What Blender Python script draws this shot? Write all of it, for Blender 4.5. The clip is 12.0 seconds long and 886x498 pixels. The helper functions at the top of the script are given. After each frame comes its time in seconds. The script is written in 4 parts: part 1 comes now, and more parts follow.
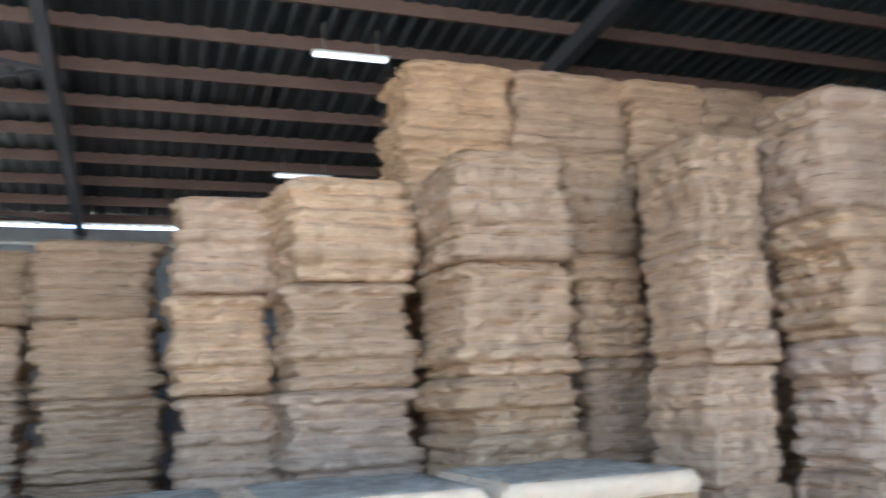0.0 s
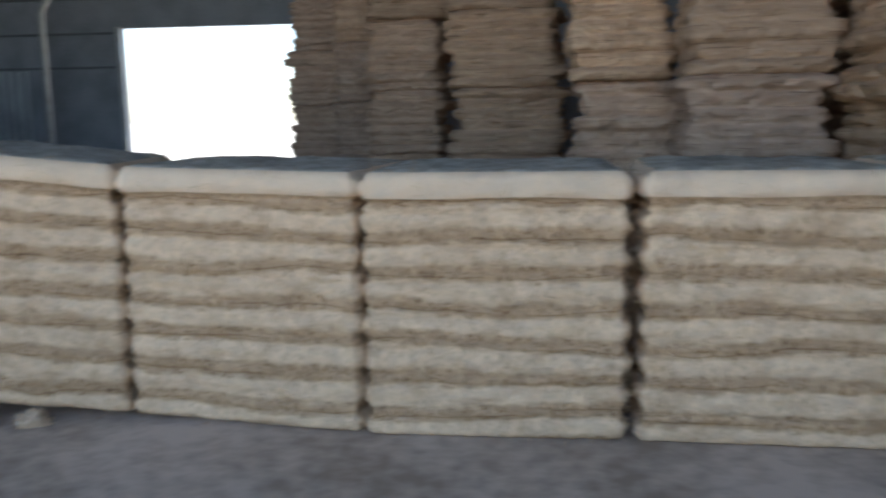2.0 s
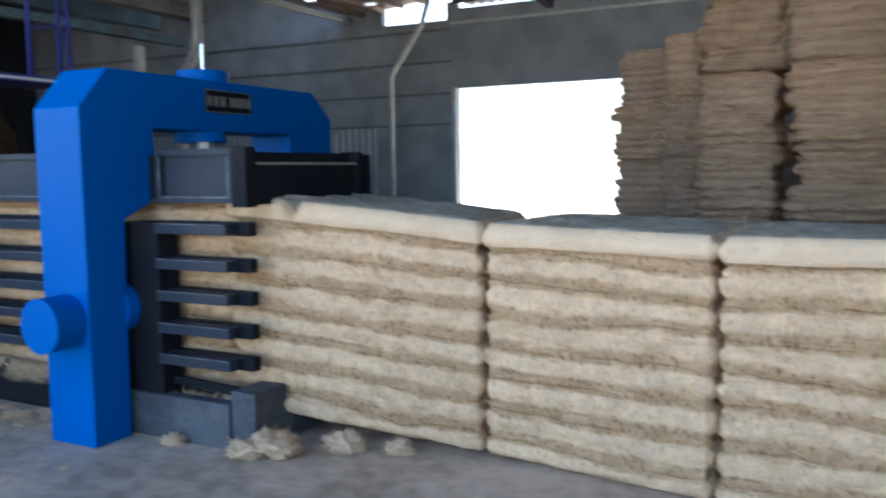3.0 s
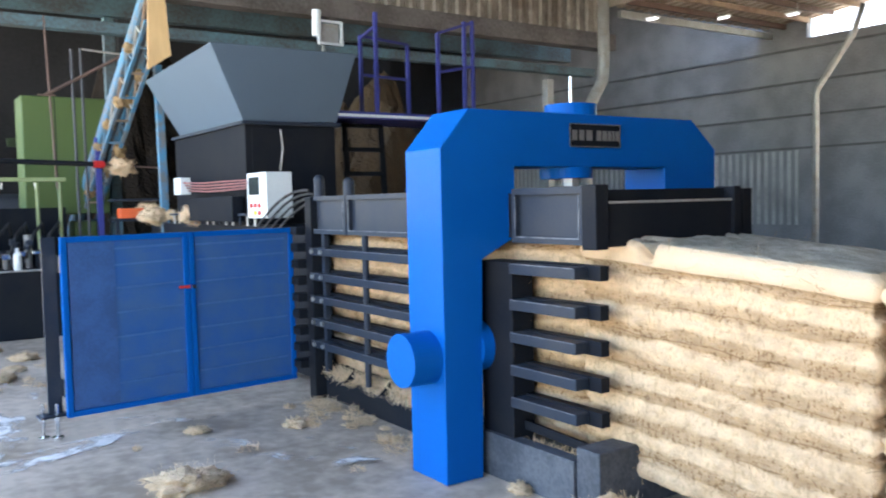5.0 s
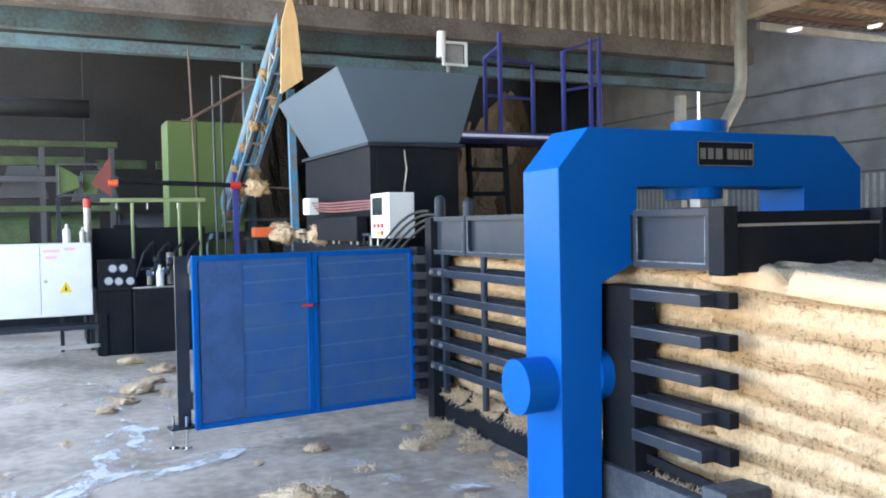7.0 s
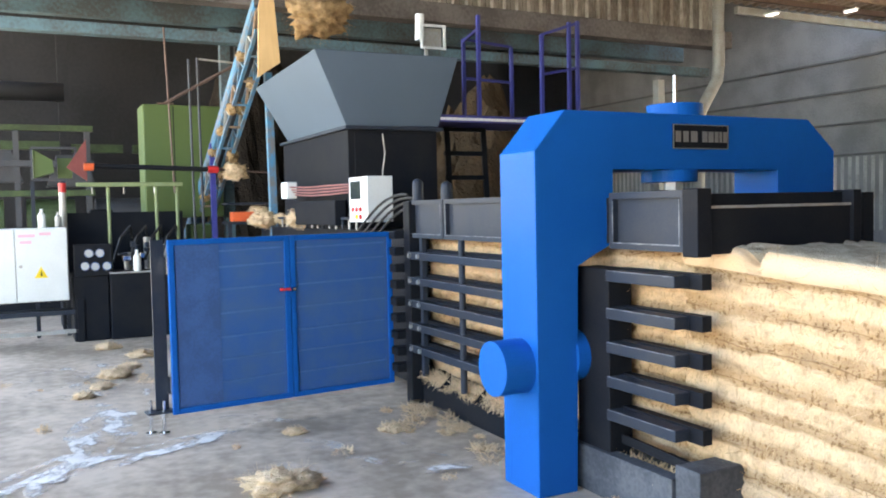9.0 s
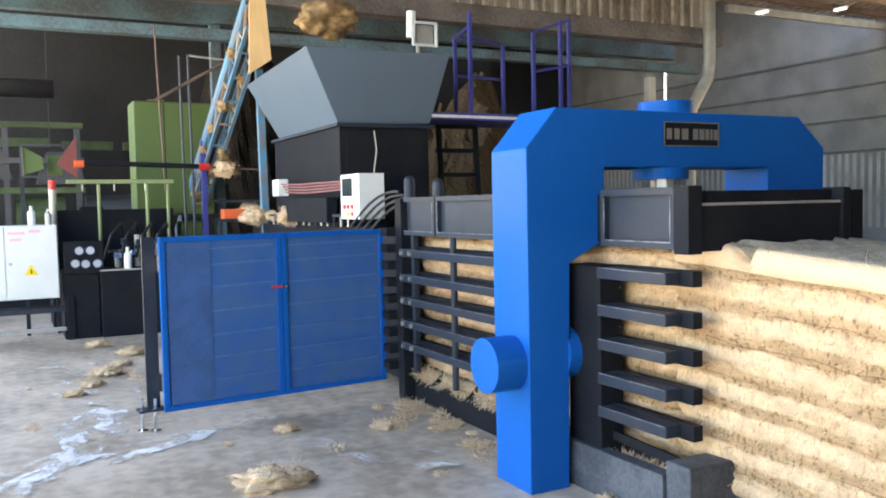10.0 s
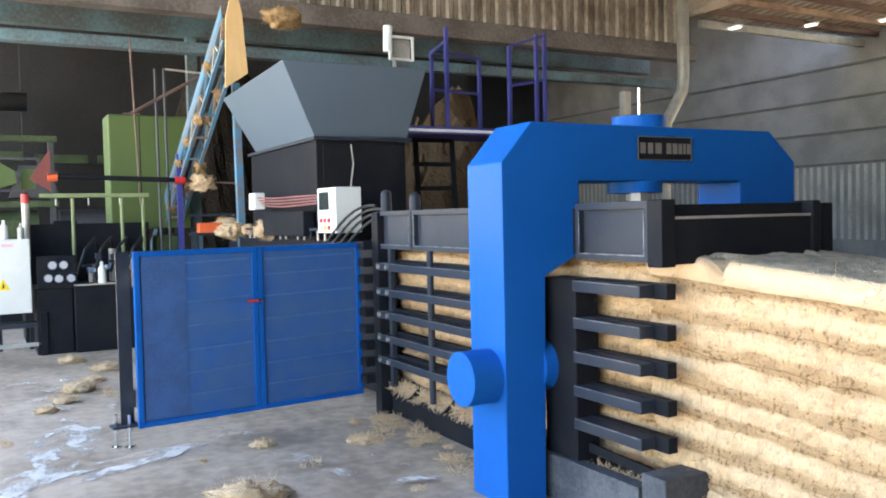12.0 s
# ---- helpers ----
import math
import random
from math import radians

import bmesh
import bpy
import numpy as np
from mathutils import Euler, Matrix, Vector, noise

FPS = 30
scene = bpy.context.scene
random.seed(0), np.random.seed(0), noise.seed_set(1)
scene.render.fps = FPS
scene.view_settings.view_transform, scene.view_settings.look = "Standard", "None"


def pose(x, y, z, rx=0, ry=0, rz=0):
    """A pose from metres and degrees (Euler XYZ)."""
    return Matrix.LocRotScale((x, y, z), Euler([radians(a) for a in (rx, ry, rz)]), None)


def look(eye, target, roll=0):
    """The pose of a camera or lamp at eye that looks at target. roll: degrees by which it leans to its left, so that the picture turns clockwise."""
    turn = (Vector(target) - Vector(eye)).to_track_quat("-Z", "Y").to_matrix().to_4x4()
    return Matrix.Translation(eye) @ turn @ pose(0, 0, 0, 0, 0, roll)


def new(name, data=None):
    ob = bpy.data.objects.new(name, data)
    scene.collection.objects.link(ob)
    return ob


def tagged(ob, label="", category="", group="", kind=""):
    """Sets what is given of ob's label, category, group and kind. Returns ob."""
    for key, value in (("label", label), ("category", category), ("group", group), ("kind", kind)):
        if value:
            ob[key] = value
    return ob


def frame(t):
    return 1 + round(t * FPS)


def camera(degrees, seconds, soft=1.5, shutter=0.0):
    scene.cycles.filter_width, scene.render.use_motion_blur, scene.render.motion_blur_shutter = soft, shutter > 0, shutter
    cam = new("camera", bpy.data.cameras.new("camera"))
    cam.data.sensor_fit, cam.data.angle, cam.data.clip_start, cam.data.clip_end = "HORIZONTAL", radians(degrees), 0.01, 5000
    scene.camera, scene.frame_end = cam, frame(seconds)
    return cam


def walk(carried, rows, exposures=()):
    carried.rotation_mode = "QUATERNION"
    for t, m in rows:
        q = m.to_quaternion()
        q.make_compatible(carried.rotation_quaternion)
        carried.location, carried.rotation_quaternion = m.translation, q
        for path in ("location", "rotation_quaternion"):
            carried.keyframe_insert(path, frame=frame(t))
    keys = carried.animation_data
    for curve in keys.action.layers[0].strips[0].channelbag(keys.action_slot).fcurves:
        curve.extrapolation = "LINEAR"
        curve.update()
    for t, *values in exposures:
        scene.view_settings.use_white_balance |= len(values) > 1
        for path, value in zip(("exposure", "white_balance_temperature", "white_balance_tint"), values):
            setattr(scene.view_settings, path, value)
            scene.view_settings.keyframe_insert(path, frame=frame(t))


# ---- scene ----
cam = camera(55.8, 12.0, soft=1.9, shutter=0.5)
PATH = [
    (0, (0.190, -0.530, 1.682), (0.878, 1.316, 2.027), -2.6),
    (0.5, (0.279, -0.491, 1.676), (0.554, 1.462, 2.008), -2.0),
    (1, (0.325, -0.460, 1.596), (0.363, 1.533, 1.766), -1.1),
    (1.5, (0.334, -0.392, 1.484), (0.322, 1.601, 1.311), -1.6),
    (2, (0.263, -0.391, 1.488), (0.026, 1.570, 1.174), -0.8),
    (2.5, (0.113, -0.461, 1.540), (-0.550, 1.404, 1.253), -0.4),
    (3, (0.062, -0.555, 1.550), (-0.860, 1.210, 1.362), -0.7),
    (3.5, (0.041, -0.542, 1.561), (-1.128, 1.076, 1.433), -1.5),
    (3.7, (0.051, -0.492, 1.561), (-1.209, 1.056, 1.437), -1.2),
    (5.3, (0.039, 0.064, 1.632), (-1.658, 1.118, 1.535), -1.3),
    (5.5, (0.030, 0.099, 1.632), (-1.690, 1.116, 1.552), -1.2),
    (6, (0.020, 0.122, 1.633), (-1.735, 1.080, 1.591), -1.0),
    (6.5, (0.006, 0.111, 1.634), (-1.775, 1.019, 1.589), -1.1),
    (7, (-0.008, 0.102, 1.638), (-1.813, 0.961, 1.575), -1.1),
    (9, (0.009, 0.118, 1.626), (-1.775, 1.017, 1.526), -1.2),
    (9.5, (0.007, 0.121, 1.629), (-1.774, 1.025, 1.524), -1.2),
    (10, (0.013, 0.114, 1.626), (-1.762, 1.031, 1.519), -1.2),
    (10.5, (0.015, 0.111, 1.621), (-1.756, 1.036, 1.524), -1.2),
    (11, (0.014, 0.117, 1.629), (-1.755, 1.047, 1.551), -1.1),
    (11.5, (0.018, 0.115, 1.624), (-1.740, 1.065, 1.549), -1.2),
    (12, (0.028, 0.119, 1.630), (-1.723, 1.083, 1.553), -1.3),
]
walk(cam, [(t, look(eye, target, roll)) for t, eye, target, roll in PATH],
     exposures=[(0.0, 3.15, 5650, 10), (0.5, 3.32, 5550, 10), (1.0, 3.15, 5650, 10), (1.5, 2.08, 6000, 10), (2.0, 1.85, 5800, 10), (2.6, 2.08, 5800, 10), (3.0, 2.45, 5850, 10), (3.7, 2.85, 6200, 10), (5.3, 3.52, 6750, 12), (7.2, 3.58, 6850, 12), (8.8, 3.6, 7600, 13), (12.0, 3.58, 7550, 13)])

# ---- daylight ----
world = bpy.data.worlds.new("sky")
scene.world = world
world.use_nodes = True
wn = world.node_tree.nodes
sky = wn.new("ShaderNodeTexSky")
sky.sky_type, sky.sun_disc = "NISHITA", False
sky.sun_elevation, sky.sun_rotation = radians(60), radians(285)
wn["Background"].inputs["Strength"].default_value = 0.15
world.node_tree.links.new(sky.outputs["Color"], wn["Background"].inputs["Color"])
sun = new("sun", bpy.data.lights.new("sun", "SUN"))
sun.data.energy, sun.data.angle, sun.data.color = 5.0, radians(0.6), (1.0, 0.95, 0.88)
sun.matrix_basis = look((0, 0, 30), (14.0, -3.7, 5.0))


# ---- materials ----
def shifted(m):
    """Object coordinates, moved sideways by a different amount for each object, so that repeats differ."""
    n, l = m.node_tree.nodes, m.node_tree.links
    tc, info, by = n.new("ShaderNodeTexCoord"), n.new("ShaderNodeObjectInfo"), n.new("ShaderNodeVectorMath")
    by.operation = "MULTIPLY_ADD"
    by.inputs[1].default_value = (37.0, 23.0, 0.0)
    l.new(info.outputs["Random"], by.inputs[0])
    l.new(tc.outputs["Object"], by.inputs[2])
    return by.outputs["Vector"]


def mat(name, color, rough=0.6, metal=0.0, vary=0.25, scale=3.0, fine=60.0, bump=0.15, stretch=(1, 1, 1), tint=None, obvary=0.0, depth=0.01, spec=0.5):
    """A surface with stains at one scale and grain at another."""
    m = bpy.data.materials.new(name)
    m.use_nodes = True
    n, l = m.node_tree.nodes, m.node_tree.links
    b = n["Principled BSDF"]
    b.inputs["Roughness"].default_value, b.inputs["Metallic"].default_value = rough, metal
    b.inputs["Specular IOR Level"].default_value = spec
    tc, mp = n.new("ShaderNodeTexCoord"), n.new("ShaderNodeMapping")
    mp.inputs["Scale"].default_value = stretch
    place = tc.outputs["Object"]
    if obvary:
        place = shifted(m)
    l.new(place, mp.inputs["Vector"])
    big, small = n.new("ShaderNodeTexNoise"), n.new("ShaderNodeTexNoise")
    big.inputs["Scale"].default_value, big.inputs["Detail"].default_value = scale, 5
    small.inputs["Scale"].default_value, small.inputs["Detail"].default_value = fine, 4
    l.new(place, big.inputs["Vector"])
    l.new(mp.outputs["Vector"], small.inputs["Vector"])
    ramp = n.new("ShaderNodeValToRGB")
    t = tint or tuple(c * 0.55 for c in color)
    ramp.color_ramp.elements[0].position, ramp.color_ramp.elements[1].position = 0.35, 0.65
    ramp.color_ramp.elements[0].color, ramp.color_ramp.elements[1].color = (*t, 1), (*color, 1)
    add = n.new("ShaderNodeMath")
    add.operation = "ADD"
    l.new(big.outputs["Fac"], add.inputs[0])
    half = n.new("ShaderNodeMath")
    half.operation = "MULTIPLY_ADD"
    half.inputs[1].default_value, half.inputs[2].default_value = 0.6, -0.3
    l.new(small.outputs["Fac"], half.inputs[0])
    l.new(half.outputs[0], add.inputs[1])
    l.new(add.outputs[0], ramp.inputs["Fac"])
    mix = n.new("ShaderNodeMixRGB")
    mix.inputs["Fac"].default_value, mix.inputs["Color1"].default_value = vary, (*color, 1)
    l.new(ramp.outputs["Color"], mix.inputs["Color2"])
    out = mix.outputs["Color"]
    if obvary:
        info, hsv, rng = n.new("ShaderNodeObjectInfo"), n.new("ShaderNodeHueSaturation"), n.new("ShaderNodeMapRange")
        rng.inputs["To Min"].default_value, rng.inputs["To Max"].default_value = 1 - obvary, 1 + obvary
        l.new(info.outputs["Random"], rng.inputs["Value"])
        l.new(rng.outputs["Result"], hsv.inputs["Value"])
        l.new(out, hsv.inputs["Color"])
        out = hsv.outputs["Color"]
    l.new(out, b.inputs["Base Color"])
    if bump:
        bp = n.new("ShaderNodeBump")
        bp.inputs["Strength"].default_value, bp.inputs["Distance"].default_value = bump, depth
        l.new(small.outputs["Fac"], bp.inputs["Height"])
        l.new(bp.outputs["Normal"], b.inputs["Normal"])
    return m


def glow(name, color, strength):
    m = bpy.data.materials.new(name)
    m.use_nodes = True
    b = m.node_tree.nodes["Principled BSDF"]
    b.inputs["Base Color"].default_value = (*color, 1)
    b.inputs["Emission Color"].default_value, b.inputs["Emission Strength"].default_value = (*color, 1), strength
    return m


COIR = mat("coir_pale", (0.80, 0.572, 0.35), 0.95, vary=0.85, scale=14, fine=120, bump=1.0, stretch=(1, 1, 0.5), tint=(0.62, 0.44, 0.28), obvary=0.06, spec=0.1, depth=0.011)
COIR_CAP = mat("coir_cap", (0.82, 0.60, 0.385), 0.95, vary=0.7, scale=12, fine=120, bump=0.8, tint=(0.72, 0.54, 0.36), obvary=0.04, spec=0.1, depth=0.015)
COIR_OLD = mat("coir_brown", (0.51, 0.362, 0.242), 0.95, vary=0.5, scale=4, fine=40, bump=0.9, stretch=(0.35, 0.35, 2.4), tint=(0.34, 0.225, 0.145), obvary=0.16, spec=0.1, depth=0.012)
COIR_LOOSE = mat("coir_loose", (0.82, 0.61, 0.40), 0.95, vary=0.85, scale=14, fine=90, bump=1.0, tint=(0.58, 0.42, 0.26), depth=0.02, spec=0.1)
# loose coir again, darkened to carry the shade over the hopper
COIR_SHADED = mat("coir_shaded", (0.46, 0.31, 0.165), 0.95, vary=0.9, scale=10, fine=70, bump=1.0, tint=(0.22, 0.14, 0.07), depth=0.02, spec=0.1)
BLUE = mat("blue_enamel", (0.0, 0.097, 0.38), 0.35, vary=0.5, scale=1.6, fine=120, bump=0.03, tint=(0.0, 0.082, 0.32), spec=0.06)
BLUE_MESH = mat("blue_mesh_sheet", (0.026, 0.105, 0.31), 0.5, vary=0.95, scale=5, fine=70, bump=0.3, tint=(0.055, 0.125, 0.27), spec=0.1, stretch=(1, 1, 3))
FADED = mat("faded_blue_beam", (0.085, 0.165, 0.20), 0.7, vary=0.9, scale=1.5, fine=20, bump=0.1, tint=(0.06, 0.065, 0.065))
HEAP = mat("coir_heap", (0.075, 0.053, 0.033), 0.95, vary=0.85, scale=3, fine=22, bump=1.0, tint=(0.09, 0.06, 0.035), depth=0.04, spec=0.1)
# the same heap fibre, with the far bay's shade put into its colour
HEAP_DARK = mat("shaded_coir_heap", (0.026, 0.02, 0.015), 0.95, vary=0.85, scale=3, fine=22, bump=1.0, tint=(0.014, 0.011, 0.009), depth=0.04, spec=0.1)
CONDUIT = mat("dull_red_conduit", (0.28, 0.11, 0.10), 0.6, vary=0.4, bump=0)
RIBBLUE = mat("worn_blue_rib", (0.045, 0.14, 0.36), 0.5, vary=0.5, scale=8, bump=0.05)
SKYBLUE = mat("light_blue_paint", (0.045, 0.21, 0.36), 0.6, vary=0.95, scale=7, fine=60, bump=0.1, tint=(0.15, 0.14, 0.13))
PURPLE = mat("violet_blue_paint", (0.035, 0.042, 0.22), 0.5, vary=0.4, fine=80, bump=0.05)
STEEL = mat("charcoal_paint", (0.022, 0.031, 0.047), 0.45, vary=0.6, scale=4, fine=90, bump=0.06, tint=(0.042, 0.044, 0.05), spec=0.14)
BLACK = mat("black_paint", (0.011, 0.013, 0.018), 0.5, vary=0.6, scale=4, fine=90, bump=0.05, tint=(0.020, 0.020, 0.021), spec=0.05)
def strata(m, layers_per_m, dark, light, wob=0.35):
    """Bands of paler and browner fibre through the height of a bale, uneven along it."""
    n, l = m.node_tree.nodes, m.node_tree.links
    b = n["Principled BSDF"]
    old = b.inputs["Base Color"].links[0].from_socket
    tc, sep = n.new("ShaderNodeTexCoord"), n.new("ShaderNodeSeparateXYZ")
    l.new(tc.outputs["Object"], sep.inputs[0])
    mp, ns = n.new("ShaderNodeMapping"), n.new("ShaderNodeTexNoise")
    mp.inputs["Scale"].default_value = (1.5, 1.5, 5)
    ns.inputs["Scale"].default_value, ns.inputs["Detail"].default_value = 2.0, 4
    l.new(tc.outputs["Object"], mp.inputs["Vector"])
    l.new(mp.outputs["Vector"], ns.inputs["Vector"])
    mul, add, fr = n.new("ShaderNodeMath"), n.new("ShaderNodeMath"), n.new("ShaderNodeMath")
    mul.operation, add.operation, fr.operation = "MULTIPLY", "MULTIPLY_ADD", "FRACT"
    mul.inputs[1].default_value, add.inputs[1].default_value = layers_per_m, wob
    l.new(sep.outputs["Z"], mul.inputs[0])
    cen = n.new("ShaderNodeMath")
    cen.operation = "SUBTRACT"
    cen.inputs[1].default_value = 0.5
    l.new(ns.outputs["Fac"], cen.inputs[0])
    l.new(cen.outputs[0], add.inputs[0])
    l.new(mul.outputs[0], add.inputs[2])
    l.new(add.outputs[0], fr.inputs[0])
    rp = n.new("ShaderNodeValToRGB")
    e = rp.color_ramp.elements
    e[0].position, e[0].color = 0.0, (*light, 1)
    e[1].position, e[1].color = 1.0, (*light, 1)
    for p, c in ((0.46, light), (0.54, dark), (0.95, dark)):
        k = e.new(p)
        k.color = (*c, 1)
    l.new(fr.outputs[0], rp.inputs["Fac"])
    sp, sr, sm = n.new("ShaderNodeTexNoise"), n.new("ShaderNodeValToRGB"), n.new("ShaderNodeMixRGB")
    sp.inputs["Scale"].default_value, sp.inputs["Detail"].default_value = 1.0, 3
    st = n.new("ShaderNodeMapping")
    st.inputs["Scale"].default_value = (3.2, 3.2, 60.0)
    l.new(tc.outputs["Object"], st.inputs["Vector"])
    sr.color_ramp.elements[0].position, sr.color_ramp.elements[0].color = 0.33, (*(c * 0.7 for c in dark), 1)
    sr.color_ramp.elements[1].position, sr.color_ramp.elements[1].color = 0.40, (1, 1, 1, 1)
    sm.blend_type = "MULTIPLY"
    sm.inputs["Fac"].default_value = 1.0
    l.new(st.outputs["Vector"], sp.inputs["Vector"])
    l.new(sp.outputs["Fac"], sr.inputs["Fac"])
    l.new(rp.outputs["Color"], sm.inputs["Color1"])
    l.new(sr.outputs["Color"], sm.inputs["Color2"])
    mx = n.new("ShaderNodeMixRGB")
    mx.blend_type = "MULTIPLY"
    mx.inputs["Fac"].default_value = 1.0
    l.new(old, mx.inputs["Color1"])
    l.new(sm.outputs["Color"], mx.inputs["Color2"])
    out = mx.outputs["Color"]
    l.new(out, b.inputs["Base Color"])


PRESS = 0.1635          # height of one pressed layer: a pale puff and a browner recess


def pressed(m):
    """Pale puffs and browner recesses, one pair a layer, with ragged borders and short upright flecks that paint in
    shade between fibres.
    """
    n, l = m.node_tree.nodes, m.node_tree.links
    b = n["Principled BSDF"]
    old = b.inputs["Base Color"].links[0].from_socket
    place, sep = shifted(m), n.new("ShaderNodeSeparateXYZ")
    l.new(place, sep.inputs[0])

    def cloud(stretch, detail):
        mp, ns = n.new("ShaderNodeMapping"), n.new("ShaderNodeTexNoise")
        mp.inputs["Scale"].default_value = stretch
        ns.inputs["Scale"].default_value, ns.inputs["Detail"].default_value = 1.0, detail
        l.new(place, mp.inputs["Vector"])
        l.new(mp.outputs["Vector"], ns.inputs["Vector"])
        return ns.outputs["Fac"]

    def calc(op, a, c, d=0.0):
        k = n.new("ShaderNodeMath")
        k.operation = op
        for i, v in enumerate((a, c, d)):
            if isinstance(v, float):
                k.inputs[i].default_value = v
            else:
                l.new(v, k.inputs[i])
        return k.outputs[0]

    def ramp(fac, stops):
        r = n.new("ShaderNodeValToRGB")
        e = r.color_ramp.elements
        e[0].position, e[0].color = stops[0][0], (*stops[0][1], 1)
        e[1].position, e[1].color = stops[-1][0], (*stops[-1][1], 1)
        for p, c in stops[1:-1]:
            e.new(p).color = (*c, 1)
        l.new(fac, r.inputs["Fac"])
        return r.outputs["Color"]

    def times(a, c, fac=1.0):
        k = n.new("ShaderNodeMixRGB")
        k.blend_type = "MULTIPLY"
        if isinstance(fac, float):
            k.inputs["Fac"].default_value = fac
        else:
            l.new(fac, k.inputs["Fac"])
        l.new(a, k.inputs["Color1"])
        l.new(c, k.inputs["Color2"])
        return k.outputs["Color"]

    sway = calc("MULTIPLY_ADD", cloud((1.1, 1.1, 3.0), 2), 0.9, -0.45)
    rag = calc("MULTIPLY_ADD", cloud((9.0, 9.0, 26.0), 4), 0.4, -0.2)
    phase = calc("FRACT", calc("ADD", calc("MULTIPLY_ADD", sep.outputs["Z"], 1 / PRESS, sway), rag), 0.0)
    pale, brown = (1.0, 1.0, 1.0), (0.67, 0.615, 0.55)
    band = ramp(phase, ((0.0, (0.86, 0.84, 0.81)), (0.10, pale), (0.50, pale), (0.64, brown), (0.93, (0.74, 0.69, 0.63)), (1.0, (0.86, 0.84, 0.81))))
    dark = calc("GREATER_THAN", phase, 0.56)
    # shade between tufts, put into the colour as dark flecks
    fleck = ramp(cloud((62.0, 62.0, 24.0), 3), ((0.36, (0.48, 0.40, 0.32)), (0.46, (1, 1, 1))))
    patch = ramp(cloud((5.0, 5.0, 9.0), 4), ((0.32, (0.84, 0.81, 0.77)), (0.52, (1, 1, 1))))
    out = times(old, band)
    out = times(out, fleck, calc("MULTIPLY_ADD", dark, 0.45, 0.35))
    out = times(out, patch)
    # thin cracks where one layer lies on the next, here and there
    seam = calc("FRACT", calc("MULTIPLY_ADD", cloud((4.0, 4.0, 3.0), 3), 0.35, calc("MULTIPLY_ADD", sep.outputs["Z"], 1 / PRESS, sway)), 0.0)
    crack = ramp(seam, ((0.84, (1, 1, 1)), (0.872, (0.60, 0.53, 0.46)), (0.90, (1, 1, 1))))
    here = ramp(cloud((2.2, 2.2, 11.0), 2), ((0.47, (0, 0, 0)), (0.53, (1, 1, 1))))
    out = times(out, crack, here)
    l.new(out, b.inputs["Base Color"])


def two_tints(m, warm, cool):
    """Some things of this material are warmer, some greyer."""
    n, l = m.node_tree.nodes, m.node_tree.links
    b = n["Principled BSDF"]
    old = b.inputs["Base Color"].links[0].from_socket
    info, k, fr = n.new("ShaderNodeObjectInfo"), n.new("ShaderNodeMath"), n.new("ShaderNodeMath")
    k.operation, fr.operation = "MULTIPLY", "FRACT"
    k.inputs[1].default_value = 7.31
    l.new(info.outputs["Random"], k.inputs[0])
    l.new(k.outputs[0], fr.inputs[0])
    tint, mx = n.new("ShaderNodeMixRGB"), n.new("ShaderNodeMixRGB")
    tint.inputs["Color1"].default_value, tint.inputs["Color2"].default_value = (*warm, 1), (*cool, 1)
    l.new(fr.outputs[0], tint.inputs["Fac"])
    mx.blend_type = "MULTIPLY"
    mx.inputs["Fac"].default_value = 1.0
    l.new(old, mx.inputs["Color1"])
    l.new(tint.outputs["Color"], mx.inputs["Color2"])
    l.new(mx.outputs["Color"], b.inputs["Base Color"])


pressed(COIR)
strata(COIR_OLD, 7.6, (0.88, 0.86, 0.85), (1.0, 1.0, 1.0), 0.8)
two_tints(COIR_OLD, (1.05, 0.99, 0.88), (0.92, 0.92, 0.96))
GREY = mat("grey_hopper_paint", (0.10, 0.14, 0.185), 0.5, vary=0.3, scale=1.5, fine=90, bump=0.03, tint=(0.085, 0.115, 0.15), spec=0.25)
CHROME = mat("bright_steel", (0.7, 0.7, 0.72), 0.18, 1.0, vary=0.1, bump=0)
WHITE = mat("white_enamel", (0.68, 0.71, 0.70), 0.4, vary=0.4, scale=3, bump=0.02, tint=(0.52, 0.54, 0.52))
CONCRETE = mat("concrete_floor", (0.56, 0.45, 0.345), 0.6, vary=0.95, scale=1.1, fine=9, bump=0.3, tint=(0.28, 0.215, 0.155), depth=0.006)
EARTH = mat("pale_yard", (0.52, 0.47, 0.38), 0.95, vary=0.7, scale=0.4, fine=12, bump=0.4)
# near black: the far bay's dimness is put into the wall colour
DARKWALL = mat("dimmed_wall", (0.022, 0.022, 0.024), 0.9, vary=0.9, scale=0.8, fine=14, bump=0.3, tint=(0.013, 0.013, 0.014))
BLOCK = mat("grey_blockwork", (0.27, 0.275, 0.285), 0.9, vary=0.7, scale=1.2, fine=30, bump=0.3)
SHEET = mat("weathered_sheet", (0.30, 0.265, 0.225), 0.55, 0.2, vary=0.95, scale=1.6, fine=18, bump=0.1, tint=(0.10, 0.075, 0.055), stretch=(1, 3, 0.4))
PALE_SHEET = mat("pale_sheet", (0.48, 0.48, 0.46), 0.5, 0.2, vary=0.7, scale=1.5, fine=25, bump=0.1, tint=(0.2, 0.2, 0.19))
ROOF = mat("roof_sheet", (0.042, 0.054, 0.058), 0.55, 0.3, vary=0.7, scale=0.8, fine=25, bump=0.1, tint=(0.02, 0.026, 0.029))
# roof sheet again, much paler: the side bay's brighter light is in this colour
BAY_ROOF = mat("lit_roof_sheet", (0.42, 0.36, 0.30), 0.6, 0.1, vary=0.9, scale=1.4, fine=14, bump=0.15, tint=(0.24, 0.17, 0.12), stretch=(3, 0.4, 1))
